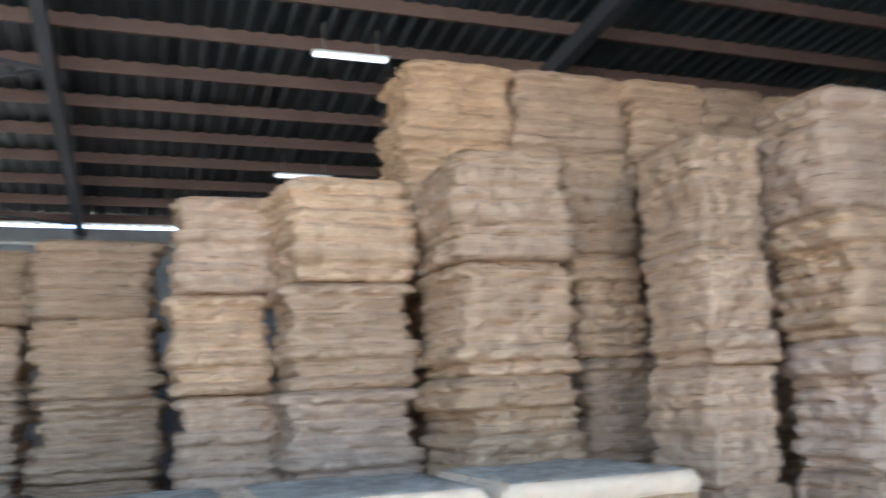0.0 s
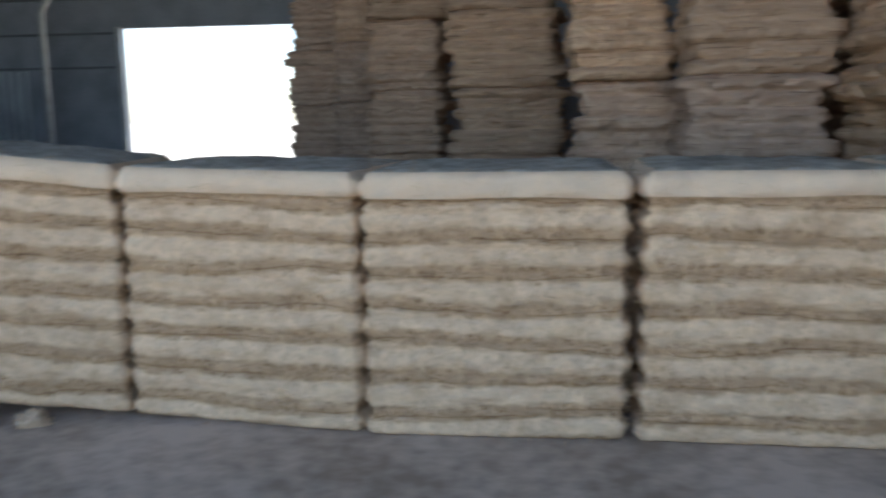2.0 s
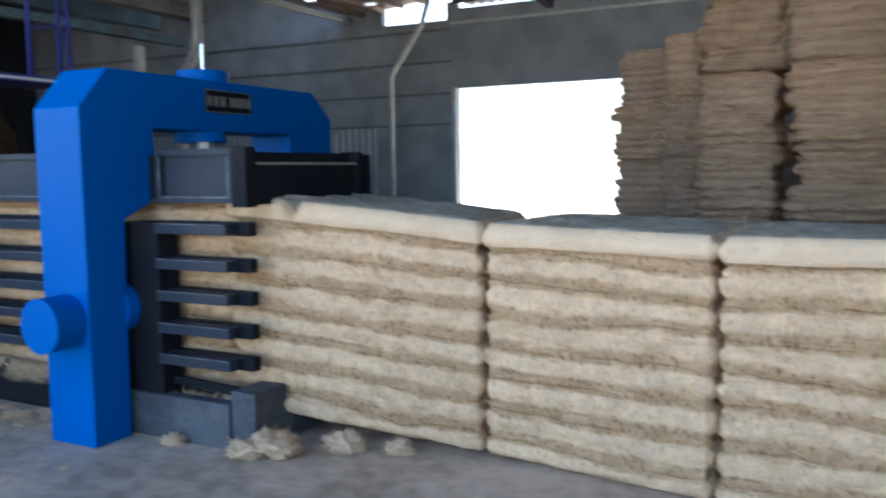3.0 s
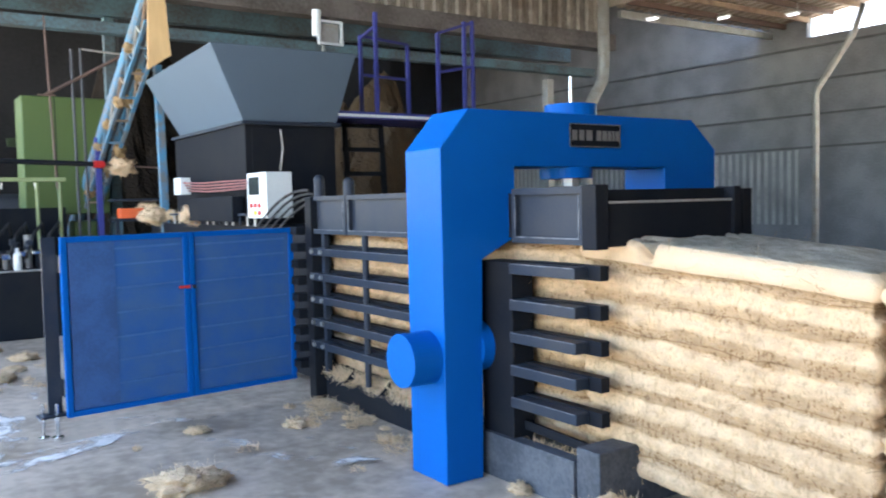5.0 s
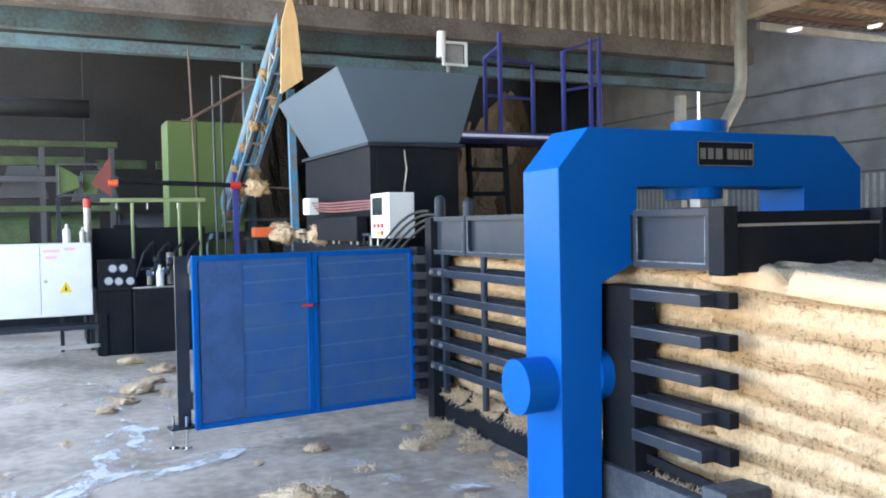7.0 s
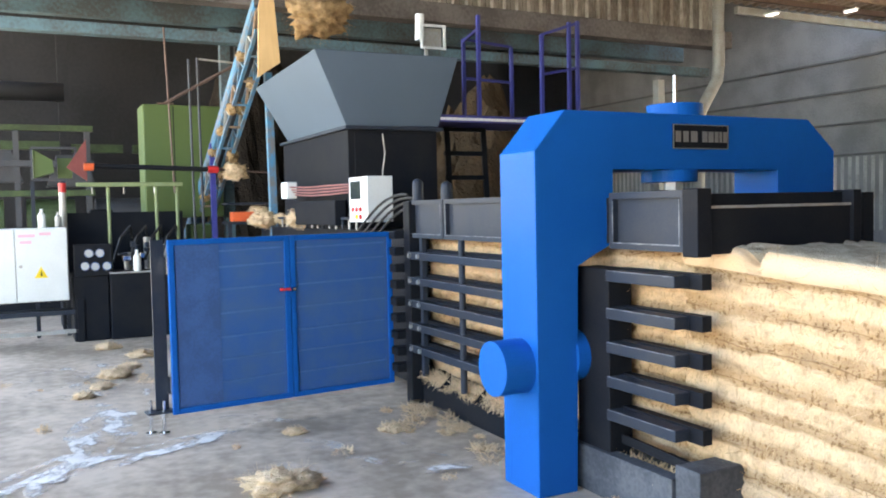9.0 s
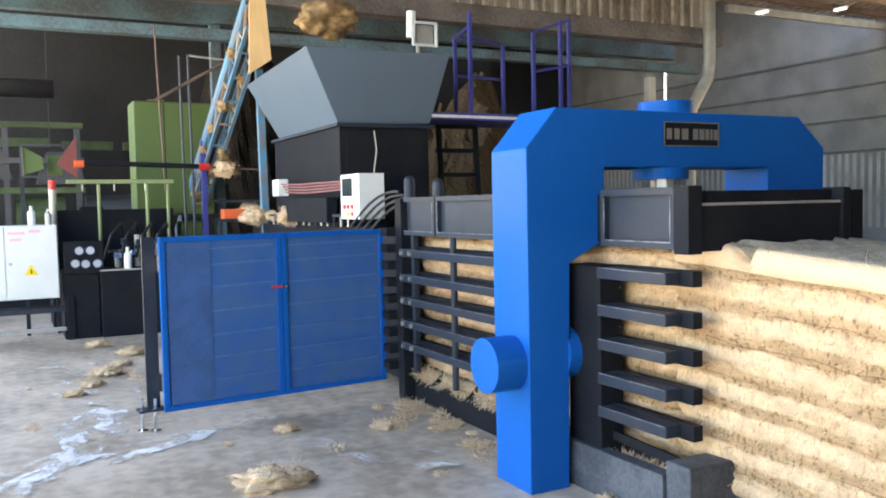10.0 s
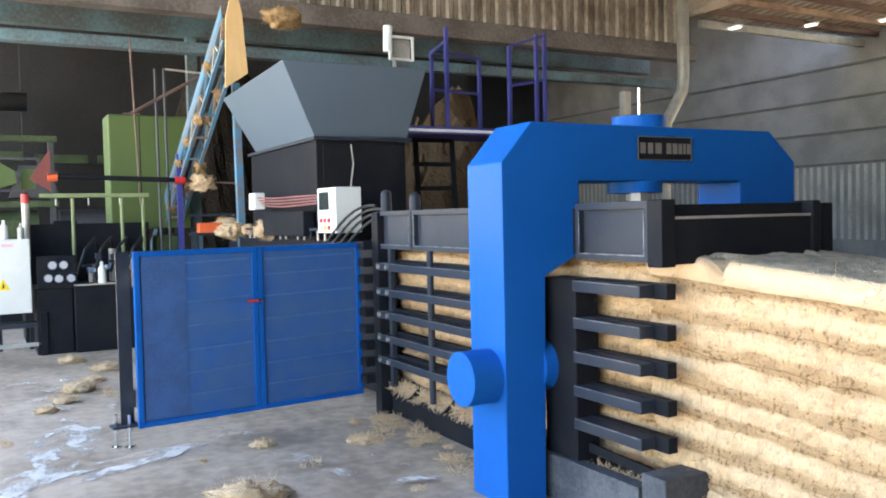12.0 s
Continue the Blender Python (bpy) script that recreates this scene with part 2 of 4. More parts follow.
TIMBER = mat("bare_timber_rail", (0.36, 0.26, 0.18), 0.8, vary=0.8, scale=3, fine=30, bump=0.2, tint=(0.16, 0.10, 0.07), stretch=(3, 0.3, 3))
# greyer bale tops: partly dust, partly sky light put into the colour
DUSTY_SKYLIT = mat("dusty_skylit_fibre", (0.58, 0.50, 0.385), 0.97, vary=0.9, scale=10, fine=90, bump=1.0, tint=(0.36, 0.30, 0.22), depth=0.02, spec=0.05)
PURLIN = mat("rust_primer", (0.14, 0.088, 0.07), 0.7, vary=0.7, scale=2, fine=40, bump=0.15, tint=(0.08, 0.052, 0.042))
RAFTER = mat("dark_steel", (0.06, 0.065, 0.075), 0.6, 0.3, vary=0.5, scale=2, fine=40, bump=0.1)
LINTEL = mat("grimy_lintel", (0.15, 0.135, 0.13), 0.75, vary=0.9, scale=1.5, fine=18, bump=0.2, tint=(0.07, 0.06, 0.055))
GIRT = mat("sooty_girt", (0.13, 0.13, 0.135), 0.8, vary=0.6, scale=2, fine=30, bump=0.1)
GALV = mat("galvanised_pipe", (0.42, 0.42, 0.40), 0.45, 0.4, vary=0.6, scale=5, fine=40, bump=0.08, tint=(0.30, 0.27, 0.22))
PALEGREEN = mat("pale_green_pipe", (0.24, 0.30, 0.14), 0.6, vary=0.5, bump=0.05)
# green darkened so that things in the far bay look dim
DULLGREEN = mat("dimmed_green", (0.05, 0.085, 0.03), 0.7, vary=0.8, scale=3, fine=30, bump=0.1, tint=(0.02, 0.03, 0.012))
GREEN = mat("green_paint", (0.07, 0.113, 0.03), 0.6, vary=0.6, scale=3, fine=50, bump=0.1, tint=(0.07, 0.115, 0.03))
ORANGE = mat("orange_paint", (0.75, 0.13, 0.04), 0.5, vary=0.4, bump=0.05)
PLY = mat("pale_board", (0.66, 0.45, 0.22), 0.8, vary=0.5, scale=2, fine=20, bump=0.1, stretch=(1, 1, 0.1), tint=(0.5, 0.32, 0.15))
# paler than the other steel, for dust and for light on its front
DUSTED_LIT = mat("dusted_lit_steel", (0.085, 0.092, 0.105), 0.7, vary=0.9, scale=5, fine=50, bump=0.2, tint=(0.035, 0.04, 0.05))
WORN = mat("worn_paint_edge", (0.17, 0.18, 0.20), 0.55, 0.2, vary=0.95, scale=14, fine=60, bump=0.05, tint=(0.035, 0.045, 0.06))
RUBBER = mat("black_rubber", (0.015, 0.015, 0.016), 0.6, vary=0.2, bump=0.05)
RED = mat("red_plastic", (0.6, 0.03, 0.03), 0.4, vary=0.2, bump=0)
YELLOW = mat("yellow_label", (0.85, 0.62, 0.03), 0.5, vary=0.15, bump=0)
SCREEN = mat("dark_display", (0.02, 0.03, 0.035), 0.15, vary=0.1, bump=0)
LETTER = mat("silver_letters", (0.30, 0.30, 0.29), 0.35, 0.6, vary=0.2, bump=0)
TUBE = glow("lit_tube", (0.95, 0.97, 1.0), 0.22)
DIAL = mat("dial_face", (0.42, 0.43, 0.43), 0.3, vary=0.2, bump=0)


# ---- mesh helpers ----
def bx(bm, lo, hi, bev=0.0):
    c, d = [(a + b) / 2 for a, b in zip(lo, hi)], [abs(b - a) for a, b in zip(lo, hi)]
    g = bmesh.ops.create_cube(bm, size=1, matrix=Matrix.Translation(c) @ Matrix.Diagonal((*d, 1)))
    if bev:
        es = {e for v in g["verts"] for e in v.link_edges}
        bmesh.ops.bevel(bm, geom=list(es), offset=bev, segments=2, affect="EDGES", profile=0.5)
    return bm


def rod(bm, a, b, r, seg=12, r2=None):
    a, b = Vector(a), Vector(b)
    q = (b - a).to_track_quat("Z", "Y").to_matrix().to_4x4()
    bmesh.ops.create_cone(bm, cap_ends=True, segments=seg, radius1=r, radius2=r if r2 is None else r2, depth=(b - a).length, matrix=Matrix.Translation((a + b) / 2) @ q)
    return bm


def bar(bm, a, b, w, h):
    """A square bar between two points."""
    a, b = Vector(a), Vector(b)
    q = (b - a).to_track_quat("Z", "Y").to_matrix().to_4x4()
    bmesh.ops.create_cube(bm, size=1, matrix=Matrix.Translation((a + b) / 2) @ q @ Matrix.Diagonal((w, h, (b - a).length, 1)))
    return bm


def slab(bm, pts, direction):
    """A flat outline pushed along a direction into a solid."""
    vs = [bm.verts.new(p) for p in pts]
    f = bm.faces.new(vs)
    g = bmesh.ops.extrude_face_region(bm, geom=[f])
    bmesh.ops.translate(bm, vec=direction, verts=[v for v in g["geom"] if isinstance(v, bmesh.types.BMVert)])
    bmesh.ops.recalc_face_normals(bm, faces=bm.faces)
    return bm


def hose(bm, pts, r, seg=8):
    """A round tube bent through the given points, as one skin."""
    pts = [Vector(p) for p in pts]
    rings, side = [], None
    for k, p in enumerate(pts):
        d = (pts[min(k + 1, len(pts) - 1)] - pts[max(k - 1, 0)]).normalized()
        if side is None:
            side = d.orthogonal().normalized()
        side = (side - d * side.dot(d)).normalized()
        other = d.cross(side)
        rings.append([bm.verts.new(p + (side * math.cos(2 * math.pi * j / seg) + other * math.sin(2 * math.pi * j / seg)) * r) for j in range(seg)])
    for a, c in zip(rings, rings[1:]):
        for j in range(seg):
            bm.faces.new((a[j], a[(j + 1) % seg], c[(j + 1) % seg], c[j]))
    bm.faces.new(list(reversed(rings[0])))
    bm.faces.new(rings[-1])
    return bm


def B():
    return bmesh.new()


def part(name, bm, material, parent=None, label="", smooth=False):
    me = bpy.data.meshes.new(name)
    bm.to_mesh(me)
    bm.free()
    me.materials.append(material)
    if smooth:
        for p in me.polygons:
            p.use_smooth = True
    ob = new(name, me)
    if parent:
        ob.parent = parent
    if label:
        ob["label"] = label
    return ob


def thing(name, at=(0, 0, 0), label="", category="", group="", kind=""):
    ob = new(name)
    ob.empty_display_size = 0.2
    ob.location = at
    return tagged(ob, label, category, group, kind)


def structure(name, bm, material, label="", category="", smooth=False):
    return tagged(part(name, bm, material, smooth=smooth), label, category, kind="structure")


# ---- setting ----
def corrugated(bm, a, along, up, length, height, pitch=0.19, deep=0.035):
    """A sheet with trapezoid ribs: from a, its ribs repeat along one direction and run up another."""
    a, along, up = Vector(a), Vector(along).normalized(), Vector(up).normalized()
    out = along.cross(up)
    n = int(length / pitch)
    rows = []
    for k in range(n):
        for f, d in ((0, 0), (0.35, 0), (0.5, deep), (0.85, deep)):
            p = a + along * (k + f) * pitch + out * d
            rows.append((bm.verts.new(p), bm.verts.new(p + up * height)))
    for (p, q), (r, t) in zip(rows, rows[1:]):
        bm.faces.new((p, r, t, q))
    return bm


X0, X1, YN, YS = -24.0, 13.0, 17.5, -3.0
SLOPE, EAVE = 0.105, 5.34


def roof_z(y):
    return EAVE + SLOPE * (YN - y)


structure("floor", bx(B(), (X0, YS, -0.12), (X1, YN, 0.0)), CONCRETE, "worn grey concrete floor with pale stains", "floor")
structure("ground", bx(B(), (-400, -400, -0.5), (400, 400, -0.125)), EARTH, "pale bare earth yard outside the shed", "ground")

w = B()
for x0, x1, z0, z1 in ((X0, -11.0, 0, 7.4), (-11.0, -8.95, 0, 5.1), (-9.2, -8.95, 5.1, 5.5), (-3.0, X1, 0, 5.34), (-8.95, -3.0, 3.48, 5.34)):
    bx(w, (x0, YN, z0), (x1, YN + 0.2, z1))
structure("wall_north", w, BLOCK, "grey rendered block wall with a wide doorway", "wall")
ws = B()
corrugated(ws, (-11.2, YN - 0.012, 0.9), (-1, 0, 0), (0, 0, 1), 12.5, 1.7, 0.2, 0.03)
structure("wall_sheeting", ws, PALE_SHEET, "grey corrugated sheet along the foot of the wall", "cladding")
for z in (2.62, 3.35, 4.1, 4.85):
    structure("trim", bx(B(), (X0, YN - 0.05, z), (-9.1, YN - 0.003, z + 0.05)), GIRT, "thin steel wall girt", "girt")
structure("trim", bx(B(), (-9.1, YN - 0.06, 4.97), (X1, YN - 0.003, 5.03)), GALV, "pale steel wall girt", "girt")
structure("door_frame", bx(B(), (-9.05, YN - 0.04, 0), (-8.95, YN - 0.003, 3.52)), GALV, "pale steel door jamb", "frame")
# out of view, coloured dark so it throws little light on the press
structure("wall_east", bx(B(), (X1, YS, 0), (X1 + 0.2, YN, 9)), DARKWALL, "unseen end wall, kept near black to cut light", "wall")
# added out of view to shut off part of the southern daylight
structure("wall_light_block", bx(B(), (4.0, YS - 0.2, 0), (X1, YS, 9)), BLOCK, "unseen wall added to hold back daylight from the south", "wall")
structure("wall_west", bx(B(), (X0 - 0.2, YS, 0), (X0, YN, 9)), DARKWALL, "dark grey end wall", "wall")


BAY_Y, BAY_W, BAY_E = 12.35, -12.1, -8.9


def bay_z(x):
    return 5.45 + 0.09 * (x + 12)


rf = B()
corrugated(rf, (BAY_E, YN + 0.5, roof_z(YN + 0.5) + 0.22), (1, 0, 0), (0, -1, SLOPE), X1 - BAY_E, 20.9, 0.25, 0.04)
corrugated(rf, (X0, BAY_Y, roof_z(BAY_Y) + 0.226), (1, 0, 0), (0, -1, SLOPE), BAY_E - X0 + 0.3, 15.3, 0.25, 0.04)
bx(rf, (X0, BAY_Y, 7.3), (BAY_W, YN + 0.3, 7.34))
bx(rf, (X0, BAY_Y - 0.03, 5.9), (BAY_W, BAY_Y - 0.005, 7.34))
structure("ceiling", rf, ROOF, "dark corrugated metal roof sheets", "roof")
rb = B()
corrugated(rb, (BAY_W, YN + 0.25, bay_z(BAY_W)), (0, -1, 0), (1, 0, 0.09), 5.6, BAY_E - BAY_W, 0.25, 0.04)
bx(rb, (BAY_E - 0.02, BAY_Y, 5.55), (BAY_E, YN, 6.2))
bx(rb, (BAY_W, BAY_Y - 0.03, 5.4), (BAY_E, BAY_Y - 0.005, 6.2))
structure("ceiling", rb, BAY_ROOF, "roof sheets over the side bay, coloured paler for the light there", "roof")
for k in range(19):
    y = YN - 0.3 - k * 1.075
    structure("trim", bx(B(), (BAY_E if y > BAY_Y else X0, y - 0.03, roof_z(y) + 0.02), (X1, y + 0.03, roof_z(y) + 0.2)), PURLIN, "rust-primed steel roof purlin", "purlin")
for k in range(5):
    x = BAY_W + 0.55 + 0.58 * k
    structure("trim", bx(B(), (x - 0.035, BAY_Y, bay_z(x) - 0.12), (x + 0.035, YN, bay_z(x) - 0.012)), TIMBER if k % 2 else PURLIN, "pale timber rail under the bay roof", "purlin")
structure("trim", bx(B(), (-11.95, BAY_Y + 0.15, 5.2), (-11.85, YN - 0.004, 5.34), 0.006), GALV, "pale steel eaves beam of the side bay", "beam")
for x in (-0.87, 5.6, -6.6):
    b = B()
    slab(b, [(x - 0.08, YN, roof_z(YN) - 0.22), (x - 0.08, YS, roof_z(YS) - 0.22), (x - 0.08, YS, roof_z(YS)), (x - 0.08, YN, roof_z(YN))], (0.16, 0, 0))
    structure("trim", b, RAFTER, "dark steel roof rafter", "rafter")
    if x > -6:
        structure("trim", bx(B(), (x - 0.1, YN - 0.25, 0), (x + 0.1, YN - 0.003, roof_z(YN) - 0.2)), RAFTER, "dark steel wall column", "column")

for a, c in (((-3.65, 9.9, 6.12), (-0.98, 10.7, 6.03)), ((-4.55, 12.54, 5.84), (-0.98, 10.75, 6.03)), ((-5.64, 15.71, 5.5), (-1.0, 17.2, 5.36)), ((-6.5, 10.9, 6.03), (-3.65, 9.9, 6.12))):
    structure("trim", bar(B(), a, c, 0.05, 0.05), RAFTER, "thin steel roof brace", "brace")


def roof_glow(at, length=1.0, drop=0.45):
    lamp = thing("roof_glow", at, "hanging white fluorescent tube lamp under the roof; the smallest stand in for daylight gaps", "lamp", "roof lamps")
    part("reflector", bx(B(), (-length / 2, -0.07, 0.0), (length / 2, 0.07, 0.03), 0.008), WHITE, lamp)
    for y in (-0.035, 0.035):
        part("tube", rod(B(), (-length / 2 + 0.03, y, -0.018), (length / 2 - 0.03, y, -0.018), 0.016, 10), TUBE, lamp)
    for x in (-length * 0.35, length * 0.35):
        part("hanger", rod(B(), (x, 0, 0.03), (x, 0, drop), 0.006, 6), GALV, lamp)


roof_glow((2.72, 9.3, 6.0))
roof_glow((2.9, 13.52, 5.55))
roof_glow((-3.13, 11.43, 5.8), 0.5)
# no lamps here: small lit tubes stand in for daylight gaps at the eaves
for x, y, z in ((-11.7, 13.24, 5.22), (-11.4, 15.1, 5.38), (-10.33, 15.94, 5.33)):
    roof_glow((x, y, z), 0.3, 0.2)

# far bay: lintel, fascia, blue beams
structure("trim", bx(B(), (-12.25, YS, 4.55), (-11.95, 12.45, 4.86), 0.01), LINTEL, "grimy steel lintel beam", "beam")
fs = B()
corrugated(fs, (-12.06, YS, 4.86), (0, 1, 0), (0, 0, 1), 15.3, 2.6, 0.24, 0.04)
structure("wall_fascia", fs, SHEET, "rust-stained corrugated sheet above the beam", "cladding")
for z0, z1, x in ((4.08, 4.24, -12.5), (4.47, 4.78, -13.2)):
    structure("trim", bx(B(), (x - 0.1, YS, z0), (x + 0.1, 12.3, z1), 0.01), FADED, "faded blue steel beam", "beam")

for pts, r in ((((-10.22, 16.6, 0), (-10.22, 16.6, 3.72), (-10.18, 16.6, 3.82), (-9.4, 16.6, 4.85), (-9.2, 16.6, 5.4)), 0.065), (((-11.75, 11.9, 6.1), (-11.75, 11.9, 4.2), (-11.75, 11.86, 3.9), (-11.75, 11.45, 3.3), (-11.75, 11.4, 3.1), (-11.75, 11.4, 0)), 0.11)):
    tagged(part("drain_pipe", hose(B(), pts, r, 16), GALV, smooth=True), "pale drain pipe with an angled bend", "pipe")
tagged(part("steel_post", bx(B(), (-12.25, 10.75, 0), (-12.1, 10.9, 3.9)), GALV), "thin grey steel post under the beam", "post")

structure("trim", bx(B(), (-12.32, 0.9, 4.69), (-12.27, 2.4, 4.80)), PLY, "pale timber batten fixed to the beam", "batten")
structure("trim", bx(B(), (-13.28, 2.97, 0), (-13.14, 3.12, 4.46)), FADED, "faded blue steel post", "post")

# stacked bales


def strand(verts, faces, p, d, length, width, rnd):
    """One thin bent fibre as a ribbon of three quads."""
    side = d.cross(Vector((rnd.uniform(-1, 1), rnd.uniform(-1, 1), rnd.uniform(-1, 1)))).normalized() * width
    base = len(verts)
    q = p.copy()
    for k in range(4):
        verts.extend(((q - side)[:], (q + side)[:]))
        d = (d + Vector((rnd.uniform(-0.5, 0.5), rnd.uniform(-0.5, 0.5), rnd.uniform(-0.5, 0.4)))).normalized()
        q = q + d * length / 3
    for k in range(3):
        o = base + 2 * k
        faces.append((o, o + 1, o + 3, o + 2))


def bale_mesh(name, L, D, H, layers, seed, n_side=40, per=5, bulge=0.025, rough=0.02, radius=0.07, crease=2.2, fringe=0, wild=1.0, bands=False, gap=0.0, notch=None):
    """Pressed fibre: rings of a rounded rectangle, bulging layer by layer, with uneven faces. Origin at the middle of the base."""
    rnd = random.Random(seed)
    ring = []
    a, d, r = L / 2, D / 2, radius
    for k in range(n_side):
        ring.append((-a + r + (2 * a - 2 * r) * k / n_side, -d, 0, -1))
    for k in range(5):
        t = radians(-90 + 18 * k)
        ring.append((a - r + r * math.cos(t), -d + r + r * math.sin(t), math.cos(t), math.sin(t)))
    m = max(8, int(n_side * D / L))
    for k in range(m):
        ring.append((a, -d + r + (2 * d - 2 * r) * k / m, 1, 0))
    for k in range(5):
        t = radians(18 * k)
        ring.append((a - r + r * math.cos(t), d - r + r * math.sin(t), math.cos(t), math.sin(t)))
    for k in range(n_side):
        ring.append((a - r - (2 * a - 2 * r) * k / n_side, d, 0, 1))
    for k in range(5):
        t = radians(90 + 18 * k)
        ring.append((-a + r + r * math.cos(t), d - r + r * math.sin(t), math.cos(t), math.sin(t)))
    for k in range(m):
        ring.append((-a, d - r - (2 * d - 2 * r) * k / m, -1, 0))
    for k in range(5):
        t = radians(180 + 18 * k)
        ring.append((-a + r + r * math.cos(t), -d + r + r * math.sin(t), math.cos(t), math.sin(t)))
    cuts = [0.0]
    for k in range(layers):
        cuts.append(cuts[-1] + ((0.42 if k % 2 else (0.72 if k == layers - 1 else 0.58)) if bands else 1 + rnd.uniform(-0.25, 0.25)))
    cuts = [c / cuts[-1] * H for c in cuts]
    off = [rnd.uniform(-0.02, 0.02) * (bulge / 0.05) * wild for _ in range(layers)]
    shift = [(rnd.uniform(-0.02, 0.02) * (bulge / 0.05) * wild, rnd.uniform(-0.02, 0.02) * (bulge / 0.05) * wild) for _ in range(layers)]
    levels = []
    for k in range(layers):
        for j in range(per + (k == layers - 1)):
            f = j / per
            out = bulge * (1 - abs(2 * f - 1) ** crease) - bulge * 0.6 + off[k] 
            back = 0.0
            if bands:
                # recessed browner layers with a thin crack, a thick rounded mat on top, ends drawn in between the puffs
                out -= (0.004 + (0.016 if j == per - 2 else 0)) if k % 2 else 0
                out += 0.014 if k == layers - 1 else 0
                back = gap * (1.0 if k % 2 else 0.25 * abs(2 * f - 1)) + (gap * 1.6 * f ** 3 if k == layers - 1 else 0)
            if k == 0 and f < 0.3:
                out -= 0.02 * (1 - f / 0.3) ** 2
            if k == layers - 1 and f > 0.55:
                out -= (0.022 if bands else 0.045) * ((f - 0.55) / 0.45) ** 2
            levels.append((cuts[k] + (cuts[k + 1] - cuts[k]) * f, out, shift[k], back))
    verts, faces, N = [], [], len(ring)
    base = Vector((seed * 7.3, seed * 3.1, 0))
    for z, out, (sx, sy), back in levels:
        for x, y, nx, ny in ring:
            p = Vector((x, y, z)) + base
            g = noise.noise(p * 3.5) * rough * 1.2 + noise.noise(Vector((p.x * 9, p.y * 9, p.z * 22))) * rough * 0.9 + noise.noise(Vector((p.x * 30, p.y * 30, p.z * 55))) * rough * 0.45
            wave = noise.noise(Vector((p.x * 2.2, p.y * 2.2, p.z * 6))) * 0.016
            o = out + g
            if abs(nx) > 0.5 and back:
                o -= back * (0.4 + 1.4 * abs(noise.noise(Vector((seed * 5.1 + nx, p.y * 5, z * 7)))))
            dip = 0.0
            if notch is not None and z > cuts[-2]:
                # the mat on top is split here, down to the layer under it
                w = math.exp(-((x - notch) / 0.035) ** 2)
                o -= 0.06 * w
                dip = 0.7 * w * (z - cuts[-2])
            verts.append((x + nx * o + sx, y + ny * o + sy, max(0.0, z - dip + (wave if 0 < z < H else 0))))
    for j in range(len(levels) - 1):
        for k in range(N):
            k2 = (k + 1) % N
            faces.append((j * N + k, j * N + k2, (j + 1) * N + k2, (j + 1) * N + k))
    faces.append(tuple(reversed(range(N))))
    last, steps = (len(levels) - 1) * N, (0.9, 0.72, 0.5, 0.25)
    for q in steps:
        start = len(verts)
        for k in range(N):
            x, y, z = verts[last - (0) + k] if q == steps[0] else verts[(len(levels) - 1) * N + k]
            x, y = ring[k][0] * q, ring[k][1] * q
            zz = H + 0.025 * (1 - q) ** 0.5 + (noise.noise(Vector((x * 4, y * 4, seed))) * 0.03 + noise.noise(Vector((x * 16, y * 16, seed))) * 0.015) * min(1, 2.2 * (1 - q))
            if notch is not None:
                zz -= 0.05 * math.exp(-((x - notch) / 0.035) ** 2)
            verts.append((x, y, zz))
        prev = last if q == steps[0] else start - N
        for k in range(N):
            k2 = (k + 1) % N
            faces.append((prev + k, prev + k2, start + k2, start + k))
        last = start
    faces.append(tuple(range(last, last + N)))
    solid = len(levels) * N
    fv, ff = [], []
    for _ in range(fringe):
        k = rnd.randrange(solid)
        _, _, nx, ny = ring[k % N]
        d = Vector((nx + rnd.uniform(-0.9, 0.9), ny + rnd.uniform(-0.9, 0.9), rnd.uniform(-0.8, 0.5) + (1.0 if k > solid - 3 * N else 0))).normalized()
        strand(fv, ff, Vector(verts[k]), d, rnd.uniform(0.04, 0.11), 0.0014, rnd)
    me = bpy.data.meshes.new(name)
    me.from_pydata(verts, [], faces)
    me.update()
    me["rim"], me["mat"] = (len(levels) - 1) * N + 1, (layers - 1) * per * N
    for p in me.polygons:
        p.use_smooth = True
    loose = bpy.data.meshes.new("loose_fibre")
    loose.from_pydata(fv, [], ff)
    return me, loose


STACKED = []
for k in range(5):
    me, fr = bale_mesh("fibre_bale", 1.0, 1.1, 0.92, (7, 6, 7, 8, 6)[k], 11 + k, 44, 7, 0.042, 0.05, 0.11, 3.5, 500, 2.6)
    me.materials.append(COIR_OLD)
    fr.materials.append(COIR_OLD)
    STACKED.append((me, fr))
rnd = random.Random(5)


def column(x0, x1, y, top, n=4, lift=0.0, lean=0.0, deep=1.1):
    """A column of bales set one on another, with its front face at y."""
    h = (top - lift) / n
    for k in range(n):
        me, fr = STACKED[rnd.randrange(5)]
        ob = new("fibre_bale", me)
        tagged(new("loose_fibre", fr), kind="stuff").parent = ob
        tagged(ob, "brown pressed coir fibre bale stacked in a column", "bale", "stacked fibre bales")
        flip = rnd.choice((0, 180))
        ob.matrix_basis = pose((x0 + x1) / 2 + rnd.uniform(-0.05, 0.05) + lean * k, y + deep / 2 + rnd.uniform(-0.05, 0.05), lift + k * h, 0, 0, flip + rnd.uniform(-4, 4))
        ob.scale = ((x1 - x0), deep / 1.1, h / 0.925)


column(0.55, 1.41, 7.1, 3.55)
column(1.365, 2.42, 6.2, 3.54)
column(2.55, 3.53, 5.4, 3.62, lean=0.02)
column(-0.86, 0.44, 9.8, 3.64)
column(-2.06, -1.07, 10.6, 3.65)
column(-2.73, -2.1, 11.5, 3.4)
column(-3.62, -2.74, 12.4, 3.35)
